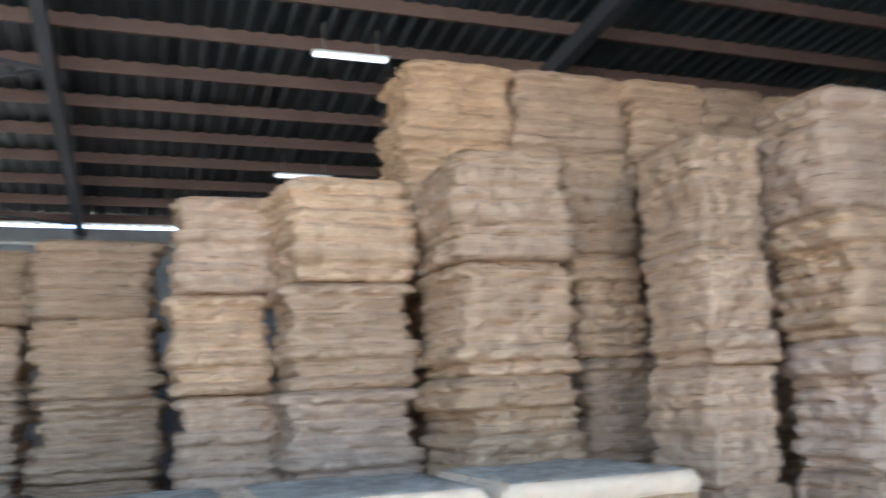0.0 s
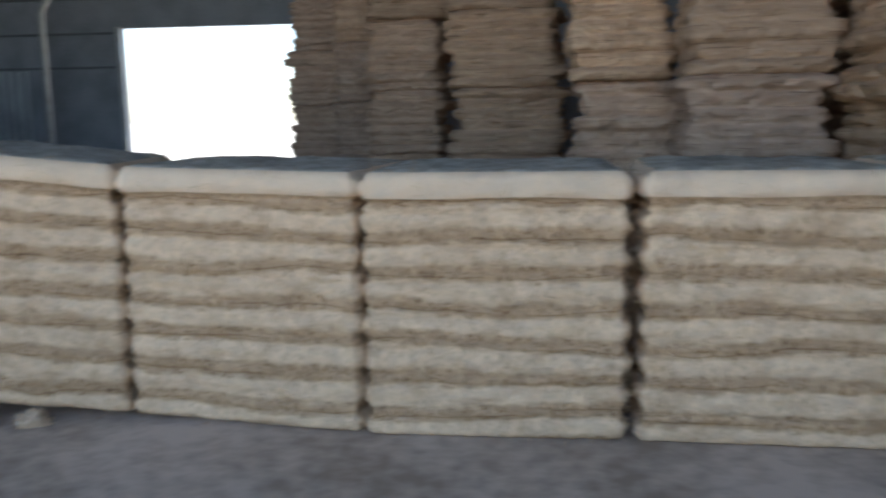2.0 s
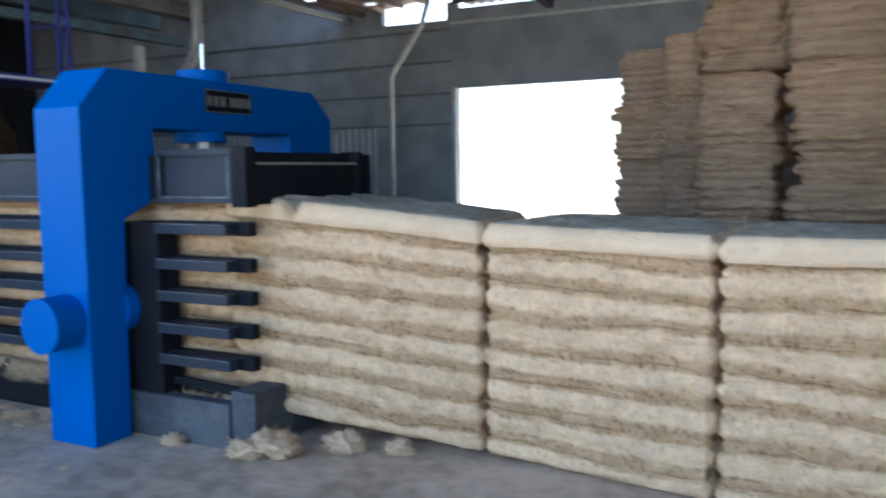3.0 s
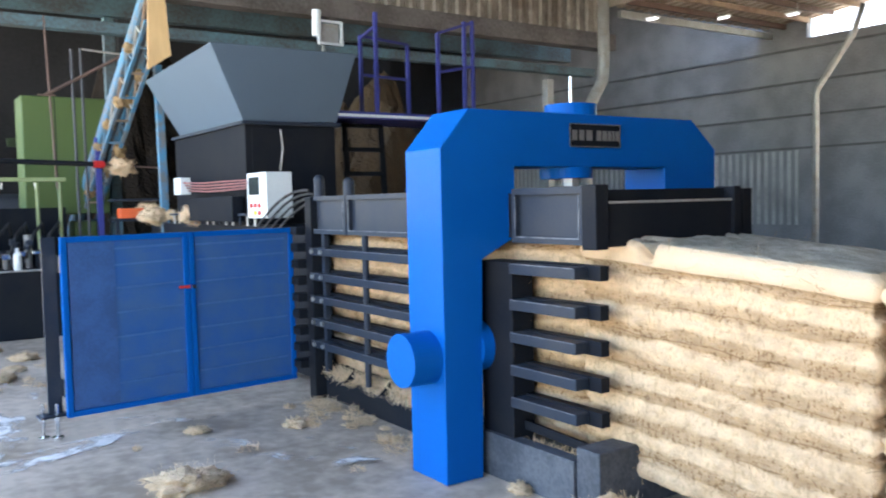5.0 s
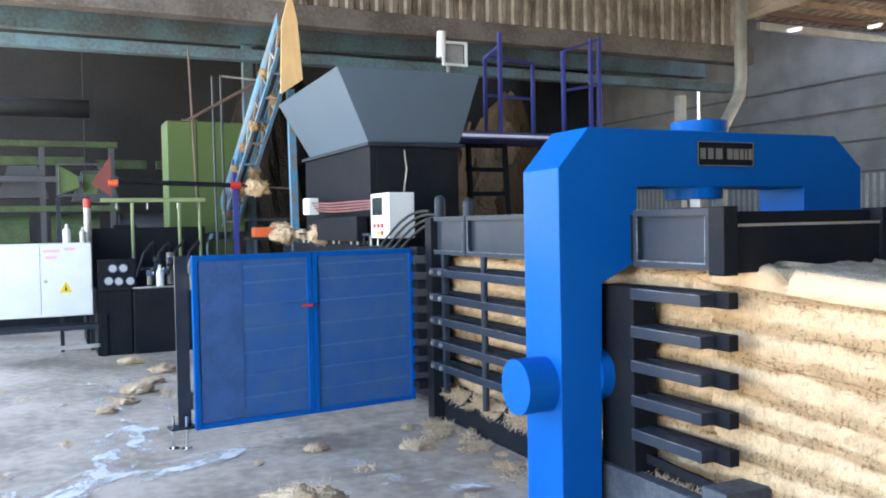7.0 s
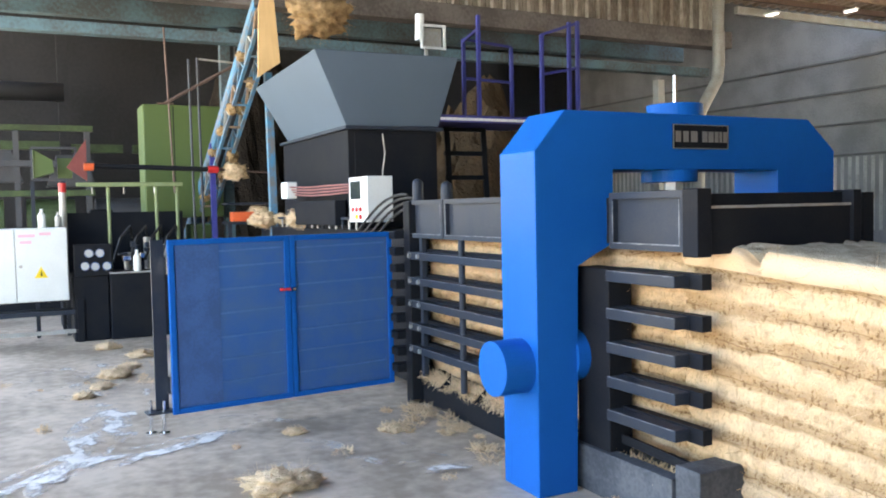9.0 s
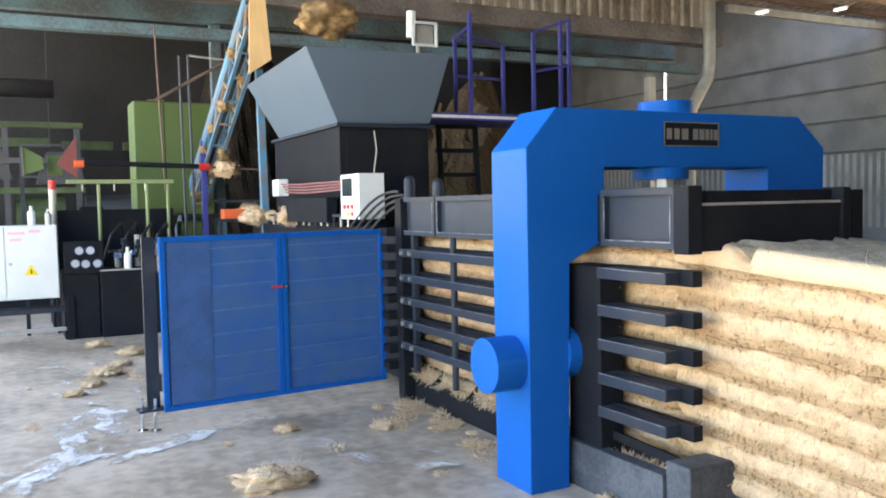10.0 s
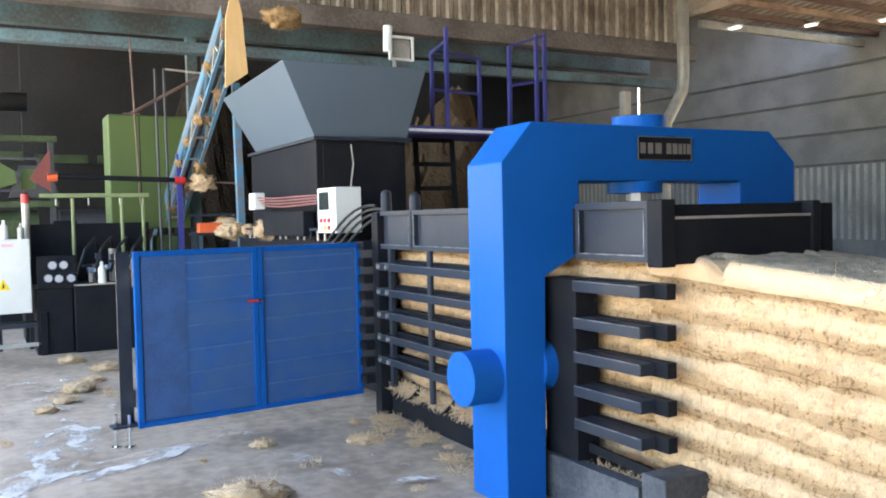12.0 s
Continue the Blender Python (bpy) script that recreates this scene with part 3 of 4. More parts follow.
column(4.08, 4.82, 6.3, 3.93)
column(4.24, 4.86, 4.7, 3.64, deep=0.85)
column(5.13, 6.15, 4.2, 3.95, deep=0.85)
column(6.3, 7.3, 4.3, 4.05)
for x0, x1 in ((2.84, 4.07), (4.19, 5.63), (5.67, 6.77), (6.80, 7.73), (7.78, 8.9)):
    column(x0, x1, 7.55, 5.3, 5)

# ---- row of pressed bales leaving the baler ----
ROW = ((-3.30, 3.167, 0.187), (-1.78, 3.42, 0.03), (-0.58, 3.32, 0.0), (0.65, 3.33, 0.0), (1.80, 3.31, 0.0), (3.02, 3.31, 0.0))
TRIM = (0.004, 0.012, 0.018, 0.05, 0.08)
GAPS = (0.012, 0.018, 0.026, 0.03, 0.03)
for k, (p, q) in enumerate(zip(ROW, ROW[1:])):
    dx, dy = q[0] - p[0], q[1] - p[1]
    L = math.hypot(dx, dy) - TRIM[k]
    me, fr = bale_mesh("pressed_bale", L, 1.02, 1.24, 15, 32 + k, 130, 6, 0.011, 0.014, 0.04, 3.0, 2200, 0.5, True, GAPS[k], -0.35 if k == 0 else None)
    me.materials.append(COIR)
    me.materials.append(DUSTY_SKYLIT)
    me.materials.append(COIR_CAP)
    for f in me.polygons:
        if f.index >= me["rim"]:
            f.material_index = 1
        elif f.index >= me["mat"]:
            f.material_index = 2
    fr.materials.append(COIR)
    ob = tagged(new("pressed_bale", me), "pale layered coir fibre bale just out of the press", "bale", "row of pressed bales")
    yaw = math.atan2(dy, dx)
    tilt = math.degrees(math.atan2(p[2] - q[2], L))
    # the layers slope with the row, the ends stay upright
    upright = Matrix(((1, 0, -math.tan(radians(tilt)), 0), (0, 1, 0, 0), (0, 0, 1, 0), (0, 0, 0, 1)))
    me.transform(upright)
    fr.transform(upright)
    ob.matrix_basis = pose((p[0] + q[0]) / 2 - math.sin(yaw) * 0.51 + abs(TRIM[k]) / 2, (p[1] + q[1]) / 2 + math.cos(yaw) * 0.51, (p[2] + q[2]) / 2, 0, tilt, math.degrees(yaw))
    tagged(new("loose_fibre", fr), kind="stuff").parent = ob

# ---- baler ----
baler = thing("baler", (-4.0, 3.6, 0), "blue and black horizontal baling press holding coir fibre", "baler")
baler_at = Matrix.Translation((4.0, -3.6, 0))


def bpart(name, bm, material, label="", parent=None, smooth=False):
    bmesh.ops.transform(bm, matrix=baler_at, verts=bm.verts)
    return part(name, bm, material, parent or baler, label, smooth)


XF, XB = -3.83, -4.20
arch = [(2.62, 0), (2.62, 1.922), (2.82, 2.15), (4.75, 2.15), (5.0, 1.95), (5.0, 0), (4.72, 0), (4.72, 1.29), (4.47, 1.39), (4.47, 1.82), (3.15, 1.82), (3.15, 1.40), (2.98, 1.32), (2.90, 1.28), (2.88, 0)]
b = slab(B(), [(XF, y, z) for y, z in arch], (XB - XF, 0, 0))
bmesh.ops.bevel(b, geom=[e for e in b.edges if e.calc_face_angle(0) > 0.3], offset=0.006, segments=2, affect="EDGES", profile=0.5)
frame_arch = bpart("press_frame", b, BLUE, "glossy blue welded arch frame")
bpart("pin", rod(B(), (-4.0, 2.43, 0.72), (-4.0, 2.62, 0.72), 0.155, 40), BLUE, "round blue pin end")
bpart("pin_flange", rod(B(), (-3.95, 2.88, 0.76), (-3.95, 2.985, 0.76), 0.15, 32), BLUE, "blue flange")
bpart("cylinder_ring", rod(B(), (-4.0, 3.765, 2.15), (-4.0, 3.765, 2.225), 0.17, 40), BLUE, "blue cylinder head")
bpart("piston_rod", rod(B(), (-4.0, 3.77, 2.225), (-4.0, 3.77, 2.41), 0.013, 16), CHROME, "polished rod")
bpart("cylinder_flange", rod(B(), (-3.98, 3.70, 1.75), (-3.98, 3.70, 1.82), 0.17, 32), BLUE)
bpart("cylinder_nose", rod(B(), (-3.9, 3.66, 1.70), (-3.9, 3.66, 1.75), 0.06, 6), GALV)
bpart("nose_bracket", bx(B(), (-3.97, 3.54, 1.675), (-3.85, 3.84, 1.70), 0.004), BLACK)
plate = bpart("name_plate", bx(B(), (XF, 3.59, 1.945), (XF + 0.008, 4.03, 2.09), 0.003), BLACK, "black name plate with silver lettering bars")
for y0, y1 in ((3.61, 3.65), (3.67, 3.71), (3.73, 3.78), (3.82, 3.86), (3.87, 3.91), (3.92, 3.95), (3.96, 3.98), (3.99, 4.02)):
    bpart("letter_bar", bx(B(), (XF + 0.008, y0, 1.985), (XF + 0.011, y1, 2.05)), LETTER, parent=plate)
for y0, y1, z0, z1 in ((3.59, 4.03, 1.945, 1.95), (3.59, 4.03, 2.085, 2.09), (3.59, 3.595, 1.95, 2.085), (4.025, 4.03, 1.95, 2.085)):
    bpart("plate_edge", bx(B(), (XF + 0.008, y0, z0), (XF + 0.012, y1, z1)), LETTER, parent=plate)

# chamber
for k, z in enumerate((1.265, 1.06, 0.873, 0.684, 0.50)):
    for x0, x1, lift in ((-6.24, -4.2, 0.022), (-3.66, -3.03, 0.008)):
        bpart("side_plate", bx(B(), (x0, 3.05, z - 0.070), (x1, 3.11, z + lift)), BLACK, "dark backing plate")
    for x0, x1 in ((-6.28, -4.21), (-3.66, -3.12)):
        side = bpart("side_bar", bx(B(), (x0, 2.955, z - 0.062), (x1, 3.05, z), 0.005), STEEL, "charcoal steel side bar dusted with fibre")
        bpart("worn_edge", bx(B(), (x0 + 0.01, 2.953, z - 0.006), (x1 - 0.01, 2.957, z - 0.001)), WORN, "paint worn to pale steel", side)
        bpart("bar_end", bx(B(), (x0 - 0.004, 2.96, z - 0.057), (x0, 3.04, z - 0.006)), WORN, "pale worn bar end", side)
    for x in (-6.22, -6.06):
        bpart("bolt", rod(B(), (x, 2.935, z - 0.03), (x, 2.955, z - 0.03), 0.018, 6), GALV)
for x0, x1 in ((-6.33, -5.68), (-5.66, -4.2), (-3.66, -3.08)):
    b = bx(B(), (x0, 3.02, 1.385), (x1, 3.10, 1.68), 0.004)
    panel = bpart("top_panel", b, STEEL, "charcoal framed steel side panel")
    for u, v, q, t in ((x0 + 0.03, x0 + 0.038, 1.42, 1.64), (x0 + 0.03, x1 - 0.03, 1.41, 1.417), (x1 - 0.036, x1 - 0.03, 1.42, 1.64)):
        bpart("worn_edge", bx(B(), (u, 2.981, q), (v, 2.985, t)), WORN, "paint worn to pale steel", panel)
    for u, v, q, t in ((x0, x0 + 0.03, 1.41, 1.65), (x1 - 0.03, x1, 1.41, 1.65), (x0, x1, 1.65, 1.685), (x0, x1, 1.38, 1.41)):
        bpart("panel_rib", bx(B(), (u, 2.985, q), (v, 3.02, t)), STEEL, parent=panel)
bpart("top_deck", bx(B(), (-6.3, 3.10, 1.40), (-3.1, 4.2, 1.66)), BLACK)
bpart("end_beam", bx(B(), (-3.10, 3.06, 1.37), (-2.99, 4.06, 1.60), 0.005), BLACK, "black end cross beam")
bpart("end_cheek", bx(B(), (-3.10, 4.06, 1.34), (-2.97, 4.12, 1.675), 0.004), BLACK)
bpart("beam_ridge", bx(B(), (-3.10, 3.06, 1.60), (-3.04, 4.06, 1.665), 0.003), BLACK)
bpart("worn_edge", bx(B(), (-2.996, 3.06, 1.592), (-2.984, 4.06, 1.606), 0.002), GALV, "bare steel edge worn through the paint")
bpart("end_post", bx(B(), (-3.08, 2.97, 1.36), (-2.975, 3.06, 1.69), 0.005), BLACK)
bpart("side_column", bx(B(), (-3.93, 2.96, 0.2), (-3.64, 3.12, 1.27), 0.006), BLACK, "black vertical column behind the arch")
bpart("side_column", bx(B(), (-6.36, 2.96, 0.0), (-6.24, 3.14, 1.68), 0.006), BLACK)
bpart("tie_rod", bx(B(), (-6.14, 3.0, 0.25), (-6.09, 3.045, 1.38), 0.004), STEEL)
for x in (-5.75, -5.2, -4.65):
    bpart("gusset", slab(B(), [(x, 3.06, 0.22), (x, 2.96, 0.22), (x, 3.06, 0.31)], (0.012, 0, 0)), BLACK)
bpart("tie_rod", rod(B(), (-5.39, 2.99, 0.25), (-5.39, 2.99, 1.38), 0.025), STEEL)
b = bx(B(), (-6.3, 3.06, 0.0), (-4.2, 3.2, 0.22), 0.006)
bpart("base_beam", b, BLACK, "black floor beam")
b = bx(B(), (-4.02, 2.93, 0.0), (-3.12, 3.02, 0.26), 0.006)
bx(b, (-3.12, 2.95, 0.0), (-2.95, 4.2, 0.335), 0.008)
bx(b, (-4.02, 3.02, 0.0), (-3.12, 4.2, 0.16))
bpart("base_block", b, DUSTED_LIT, "charcoal steel base box under fibre dust, coloured paler for the light on it")
bpart("lip_plate", bar(B(), (-3.95, 3.05, 0.34), (-3.05, 3.05, 0.30), 0.02, 0.05), BLACK)
bpart("back_wall", bx(B(), (-6.3, 4.18, 0.0), (-3.0, 4.26, 1.66)), BLACK)
bpart("rear_body", bx(B(), (-11.5, 3.1, 0.1), (-6.36, 4.2, 1.42), 0.01), BLACK, "long black ram body")
core, core_fr = bale_mesh("fibre_charge", 3.22, 0.90, 1.13, 8, 77, 120, 8, 0.02, 0.03, 0.04, 4.0, 4000)
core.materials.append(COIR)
core_fr.materials.append(COIR)
ob = tagged(new("fibre_charge", core), "pale coir fibre packed behind the press bars", "fibre")
ob.location = (-4.84, 3.64, 0.255)
tagged(new("loose_fibre", core_fr), kind="stuff").parent = ob

# chute and hopper
bpart("chute", bx(B(), (-10.4, 3.13, 1.42), (-8.07, 4.14, 2.48), 0.006), BLACK, "black feed chute")
b = B()
top = [(-7.70, 2.68, 3.15), (-7.70, 4.22, 3.16), (-10.4, 4.36, 3.16), (-10.4, 2.80, 3.15)]
low = [(-8.07, 3.12, 2.475), (-8.07, 4.16, 2.49), (-10.45, 4.16, 2.49), (-10.45, 3.226, 2.475)]
tv, lv = [b.verts.new(p) for p in top], [b.verts.new(p) for p in low]
for k in range(4):
    b.faces.new((lv[k], lv[(k + 1) % 4], tv[(k + 1) % 4], tv[k]))
bmesh.ops.recalc_face_normals(b, faces=b.faces)
bmesh.ops.solidify(b, geom=b.faces[:], thickness=0.012)
bpart("hopper", b, GREY, "grey flared sheet steel hopper")

# control panel
pan = bpart("control_panel", bx(B(), (-7.73, 3.0, 1.50), (-7.25, 3.26, 1.93), 0.008), WHITE, "white control box with display and buttons")
bpart("display", bx(B(), (-7.68, 2.995, 1.72), (-7.42, 3.0, 1.89)), SCREEN, "dark display", pan)
for x, z, m in ((-7.62, 1.62, RED), (-7.52, 1.62, RED), (-7.42, 1.62, RED), (-7.52, 1.55, YELLOW), (-7.42, 1.55, RED)):
    bpart("button", rod(B(), (x, 2.985, z), (x, 3.0, z), 0.022), m, parent=pan)

# ---- hinged guard ----
hinge, tip = Vector((-6.5, 2.92, 0)), Vector((-6.30, 1.06, 0))
guard = thing("safety_gate", hinge, "blue framed mesh gate swung open beside the press", "gate")
guard.rotation_euler = (0, 0, math.atan2(tip.y - hinge.y, tip.x - hinge.x))
W = (tip - hinge).length
for x0, x1 in ((0.02, W / 2 - 0.003), (W / 2 + 0.003, W)):
    b = B()
    for u, v, s, t in ((x0, x0 + 0.04, 0.15, 1.43), (x1 - 0.04, x1, 0.15, 1.43), (x0 + 0.04, x1 - 0.04, 0.15, 0.19), (x0 + 0.04, x1 - 0.04, 1.39, 1.43)):
        bx(b, (u, -0.02, s), (v, 0.02, t), 0.003)
    leaf = part("gate_leaf_frame", b, BLUE, guard, "blue square-tube frame")
    part("mesh_panel", bx(B(), (x0 + 0.04, -0.004, 0.19), (x1 - 0.04, 0.004, 1.39)), BLUE_MESH, leaf, "dusty blue mesh sheet")
for x0, x1 in ((0.09, W / 2 - 0.06), (W / 2 + 0.06, W * 0.80)):
    for z in (0.34, 0.51, 0.68, 0.86, 1.04, 1.21, 1.33):
        part("rib", bar(B(), (x0, 0.004, z + 0.012), (x1, 0.004, z), 0.009, 0.012), RIBBLUE, guard)
part("plain_strip", bx(B(), (W * 0.80, 0.004, 0.2), (W - 0.05, 0.009, 1.38)), mat("dusty_blue_sheet", (0.035, 0.105, 0.28), 0.5, vary=0.6, scale=5, bump=0.05), guard, "plain dusty blue sheet")
part("end_plate", bx(B(), (W + 0.006, -0.10, 0.17), (W + 0.10, -0.085, 1.43)), STEEL, guard, "dark steel end plate")
part("end_hinge", bx(B(), (W + 0.0, -0.085, 0.3), (W + 0.012, 0.0, 0.42)), CHROME, guard)
part("end_hinge", bx(B(), (W + 0.0, -0.085, 1.18), (W + 0.012, 0.0, 1.30)), CHROME, guard)
part("latch", bx(B(), (W / 2 + 0.006, 0.02, 1.0), (W / 2 + 0.09, 0.035, 1.02)), RED, guard, "small red latch")
part("latch_knob", rod(B(), (W / 2 - 0.02, 0.02, 1.01), (W / 2 - 0.02, 0.05, 1.01), 0.014), CHROME, guard)
for x, y in ((W + 0.05, -0.06), (W + 0.13, -0.12)):
    b = rod(B(), (x, y, 0.0), (x, y, 0.25), 0.013)
    rod(b, (x, y, 0.0), (x, y, 0.015), 0.04)
    rod(b, (x, y, 0.13), (x, y, 0.16), 0.03, 6)
    part("foot", b, CHROME, guard, "threaded steel foot")
part("foot_bracket", bx(B(), (W - 0.02, -0.15, 0.16), (W + 0.17, -0.02, 0.175)), STEEL, guard)

# ---- platform beside the hopper ----
deck = thing("platform", (-8.3, 5.0, 2.62), "violet-blue steel service platform with hand rails", "platform")
part("deck", bx(B(), (-0.5, -0.82, -0.08), (0.25, 1.05, 0.0), 0.005), PURPLE, deck)
for x, y, h in ((0.2, -0.31, 1.1), (-0.35, -0.2, 0.95), (0.2, 0.52, 0.95), (0.2, 0.90, 1.12), (0.2, 1.02, 1.14), (-0.35, 0.45, 0.9)):
    part("rail_post", bar(B(), (x, y, 0), (x, y, h), 0.038, 0.038), PURPLE, deck)
for p, q in (((0.2, 0.52, 0.95), (0.2, 1.02, 1.12)), ((-0.35, -0.2, 0.95), (-0.35, 0.45, 0.9)), ((0.2, -0.31, 0.95), (-0.35, -0.2, 0.92)), ((-0.35, -0.2, 0.5), (-0.35, 0.45, 0.48)), ((0.2, 0.52, 0.5), (0.2, 1.02, 0.6))):
    part("hand_rail", bar(B(), p, q, 0.03, 0.03), PURPLE, deck)
# the reflection along the deck edge, put in as a white strip
part("edge_shine", bx(B(), (0.25, -0.82, -0.06), (0.262, 1.05, -0.03)), WHITE, deck, "white strip for the shine along the deck edge")
for y in (-0.7, 0.8):
    part("leg", bar(B(), (-0.4, y, -2.62), (-0.4, y, -0.05), 0.08, 0.08), BLACK, deck)

# ---- fittings on the ram body ----
bpart("chute_door", bx(B(), (-8.07, 3.2, 1.5), (-8.06, 4.08, 2.40), 0.003), BLACK, "flat black inspection door")
bpart("chute_flange", bx(B(), (-10.42, 3.09, 2.44), (-8.02, 4.2, 2.475), 0.004), STEEL)
bpart("cable", hose(B(), [(-8.04, 3.5, 2.40), (-8.03, 3.52, 2.2), (-8.04, 3.49, 2.0), (-8.03, 3.5, 1.7)], 0.008), GALV, "thin grey cable")
bpart("top_rail", bx(B(), (-10.6, 3.04, 1.52), (-7.6, 3.08, 1.545)), STEEL)
for k in range(15):
    bpart("stud", rod(B(), (-10.5 + 0.2 * k, 3.06, 1.42), (-10.5 + 0.2 * k, 3.06, 1.53), 0.012, 8), GALV if k % 3 else STEEL)
bpart("junction_box", bx(B(), (-9.62, 2.86, 1.76), (-9.38, 2.98, 1.95), 0.008), WHITE, "small white junction box")
bpart("valve_box", bx(B(), (-9.5, 2.98, 1.46), (-8.1, 3.1, 1.72), 0.008), BLACK)
for k in range(4):
    bpart("conduit", hose(B(), [(-9.38, 2.9 + 0.02 * k, 1.89 - 0.03 * k), (-8.8, 2.93 + 0.015 * k, 1.87 - 0.03 * k), (-8.2, 2.96, 1.87 - 0.03 * k), (-7.73, 3.05, 1.87 - 0.025 * k)], 0.009), CONDUIT, "thin dull red conduit")
for k in range(4):
    pts = [(-7.5 + 0.05 * k + 1.15 * s, 3.0 + 0.03 * k, 1.42 + 0.32 * math.sin(s * 1.75) - 0.03 * k) for s in (0, 0.15, 0.3, 0.45, 0.6, 0.75, 0.9, 1.0)]
    bpart("hose", hose(B(), pts, 0.012), RUBBER, "black hydraulic hose")
for x, h in ((-6.27, 0.14), (-5.75, 0.1)):
    b = rod(B(), (x, 3.06, 1.68), (x, 3.06, 1.68 + h), 0.045, 16)
    bmesh.ops.create_uvsphere(b, u_segments=16, v_segments=8, radius=0.045, matrix=Matrix.Translation((x, 3.06, 1.68 + h)))
    bpart("lifting_lug", b, STEEL)
for k in range(9):
    z = 0.25 + 0.14 * k
    bpart("hinge_tooth", bx(B(), (-6.5, 2.88, z), (-6.36, 3.04, z + 0.07), 0.01), BLACK)

# ---- floodlight by the hopper ----
flood = thing("floodlight", (-8.3, 4.2, 3.3), "white floodlight in a square frame on a stand", "floodlight")
part("post", bar(B(), (0, -0.05, -0.15), (0, -0.05, 0.2), 0.03, 0.03), GALV, flood)
part("can", rod(B(), (0, -0.13, 0.14), (0, -0.12, 0.42), 0.05, 16), WHITE, flood)
for u, v, s, t in ((-0.13, 0.17, 0.05, 0.075), (-0.13, 0.17, 0.29, 0.315), (-0.13, -0.105, 0.075, 0.29), (0.145, 0.17, 0.075, 0.29)):
    part("guard_bar", bx(B(), (0.02, u, s), (0.05, v, t)), WHITE, flood)
part("lamp_face", bx(B(), (-0.05, -0.1, 0.08), (0.01, 0.14, 0.285), 0.01), GALV, flood)

# ---- electrical cabinet and power unit ----
cab = thing("electrical_cabinet", (-11.6, 0.2, 0), "white electrical cabinet with a yellow warning triangle", "cabinet")
part("body", bx(B(), (-0.35, -0.75, 0.55), (0.05, 0.44, 1.47), 0.01), WHITE, cab)
for y0, y1 in ((-0.74, -0.16), (-0.15, 0.43)):
    part("door", bx(B(), (0.05, y0, 0.56), (0.066, y1, 1.46), 0.004), WHITE, cab)
tri = B()
slab(tri, [(0.067, 0.05, 0.85), (0.067, 0.20, 0.85), (0.067, 0.125, 0.99)], (0.004, 0, 0))
sign = part("warning_sign", tri, YELLOW, cab, "yellow warning triangle")
tri = B()
slab(tri, [(0.072, 0.115, 0.875), (0.072, 0.14, 0.875), (0.072, 0.125, 0.95)], (0.002, 0, 0))
part("flash_mark", tri, BLACK, sign)
part("lock", rod(B(), (0.066, -0.10, 1.0), (0.08, -0.10, 1.0), 0.02, 12), GALV, cab)
for y0, y1, z0 in ((-0.12, 0.07, 1.36), (-0.10, 0.03, 1.28), (0.12, 0.25, 1.38)):
    part("label_bar", bx(B(), (0.067, y0, z0), (0.069, y1, z0 + 0.035)), mat("pink_label", (0.75, 0.45, 0.55), 0.6, vary=0.2, bump=0), cab)
for x in (-0.3, 0.0):
    for y in (-0.7, 0.56):
        part("leg", bx(B(), (x - 0.03, y - 0.04, 0.0), (x + 0.03, y + 0.04, 0.55)), BLACK, cab)
part("stand_rail", bx(B(), (-0.03, -0.66, 0.12), (0.0, 0.52, 0.17)), GALV, cab)
part("stand_tray", bx(B(), (-0.3, -0.66, 0.36), (0.0, 0.52, 0.42)), STEEL, cab)


def bottle(at, r, h, m, label):
    b = rod(B(), (0, 0, 0), (0, 0, h * 0.68), r, 16)
    rod(b, (0, 0, h * 0.68), (0, 0, h * 0.82), r, 16, r * 0.4)
    rod(b, (0, 0, h * 0.82), (0, 0, h), r * 0.4, 12)
    ob = tagged(part("bottle", b, m, smooth=False), label, "bottle")
    ob.location = at


bottle((-11.75, 0.36, 1.47), 0.045, 0.24, WHITE, "white spray bottle standing on the cabinet")
bottle((-11.75, 0.55, 1.47), 0.04, 0.2, GALV, "small grey can standing on the cabinet")
beacon = thing("signal_mast", (-11.95, 0.62, 1.2), "pale signal pole with a red band", "pole")
part("mast", rod(B(), (0, 0, 0.0), (0, 0, 0.72), 0.045, 16), GALV, beacon)
part("red_band", rod(B(), (0, 0, 0.72), (0, 0, 0.84), 0.047, 16), RED, beacon)

unit = thing("power_unit", (-11.9, 1.4, 0), "black hydraulic power unit with round gauges", "power unit")
part("tank", bx(B(), (-0.7, -0.28, 0.0), (0.35, 0.55, 0.86), 0.015), BLACK, unit)
part("side_box", bx(B(), (-0.7, -0.72, 0.0), (0.3, -0.29, 0.84), 0.015), BLACK, unit)
part("lid_edge", bx(B(), (0.3, -0.28, 0.855), (0.37, 0.5, 0.875)), GALV, unit)
part("gauge_panel", bx(B(), (0.3, -0.70, 0.84), (0.34, -0.24, 1.25), 0.01), BLACK, unit)
part("back_panel", bx(B(), (-0.72, -0.75, 0.86), (-0.5, 0.8, 1.65)), BLACK, unit)
for y, z in ((-0.52, 1.13), (-0.39, 1.13), (-0.57, 0.97), (-0.45, 0.96), (-0.31, 0.96)):
    g = part("gauge", rod(B(), (0.34, y, z), (0.37, y, z), 0.058, 24), CHROME, unit, "round chrome-rimmed gauge")
    part("dial", rod(B(), (0.37, y, z), (0.374, y, z), 0.048, 24), DIAL, g, "pale dial face")
rnd = random.Random(9)
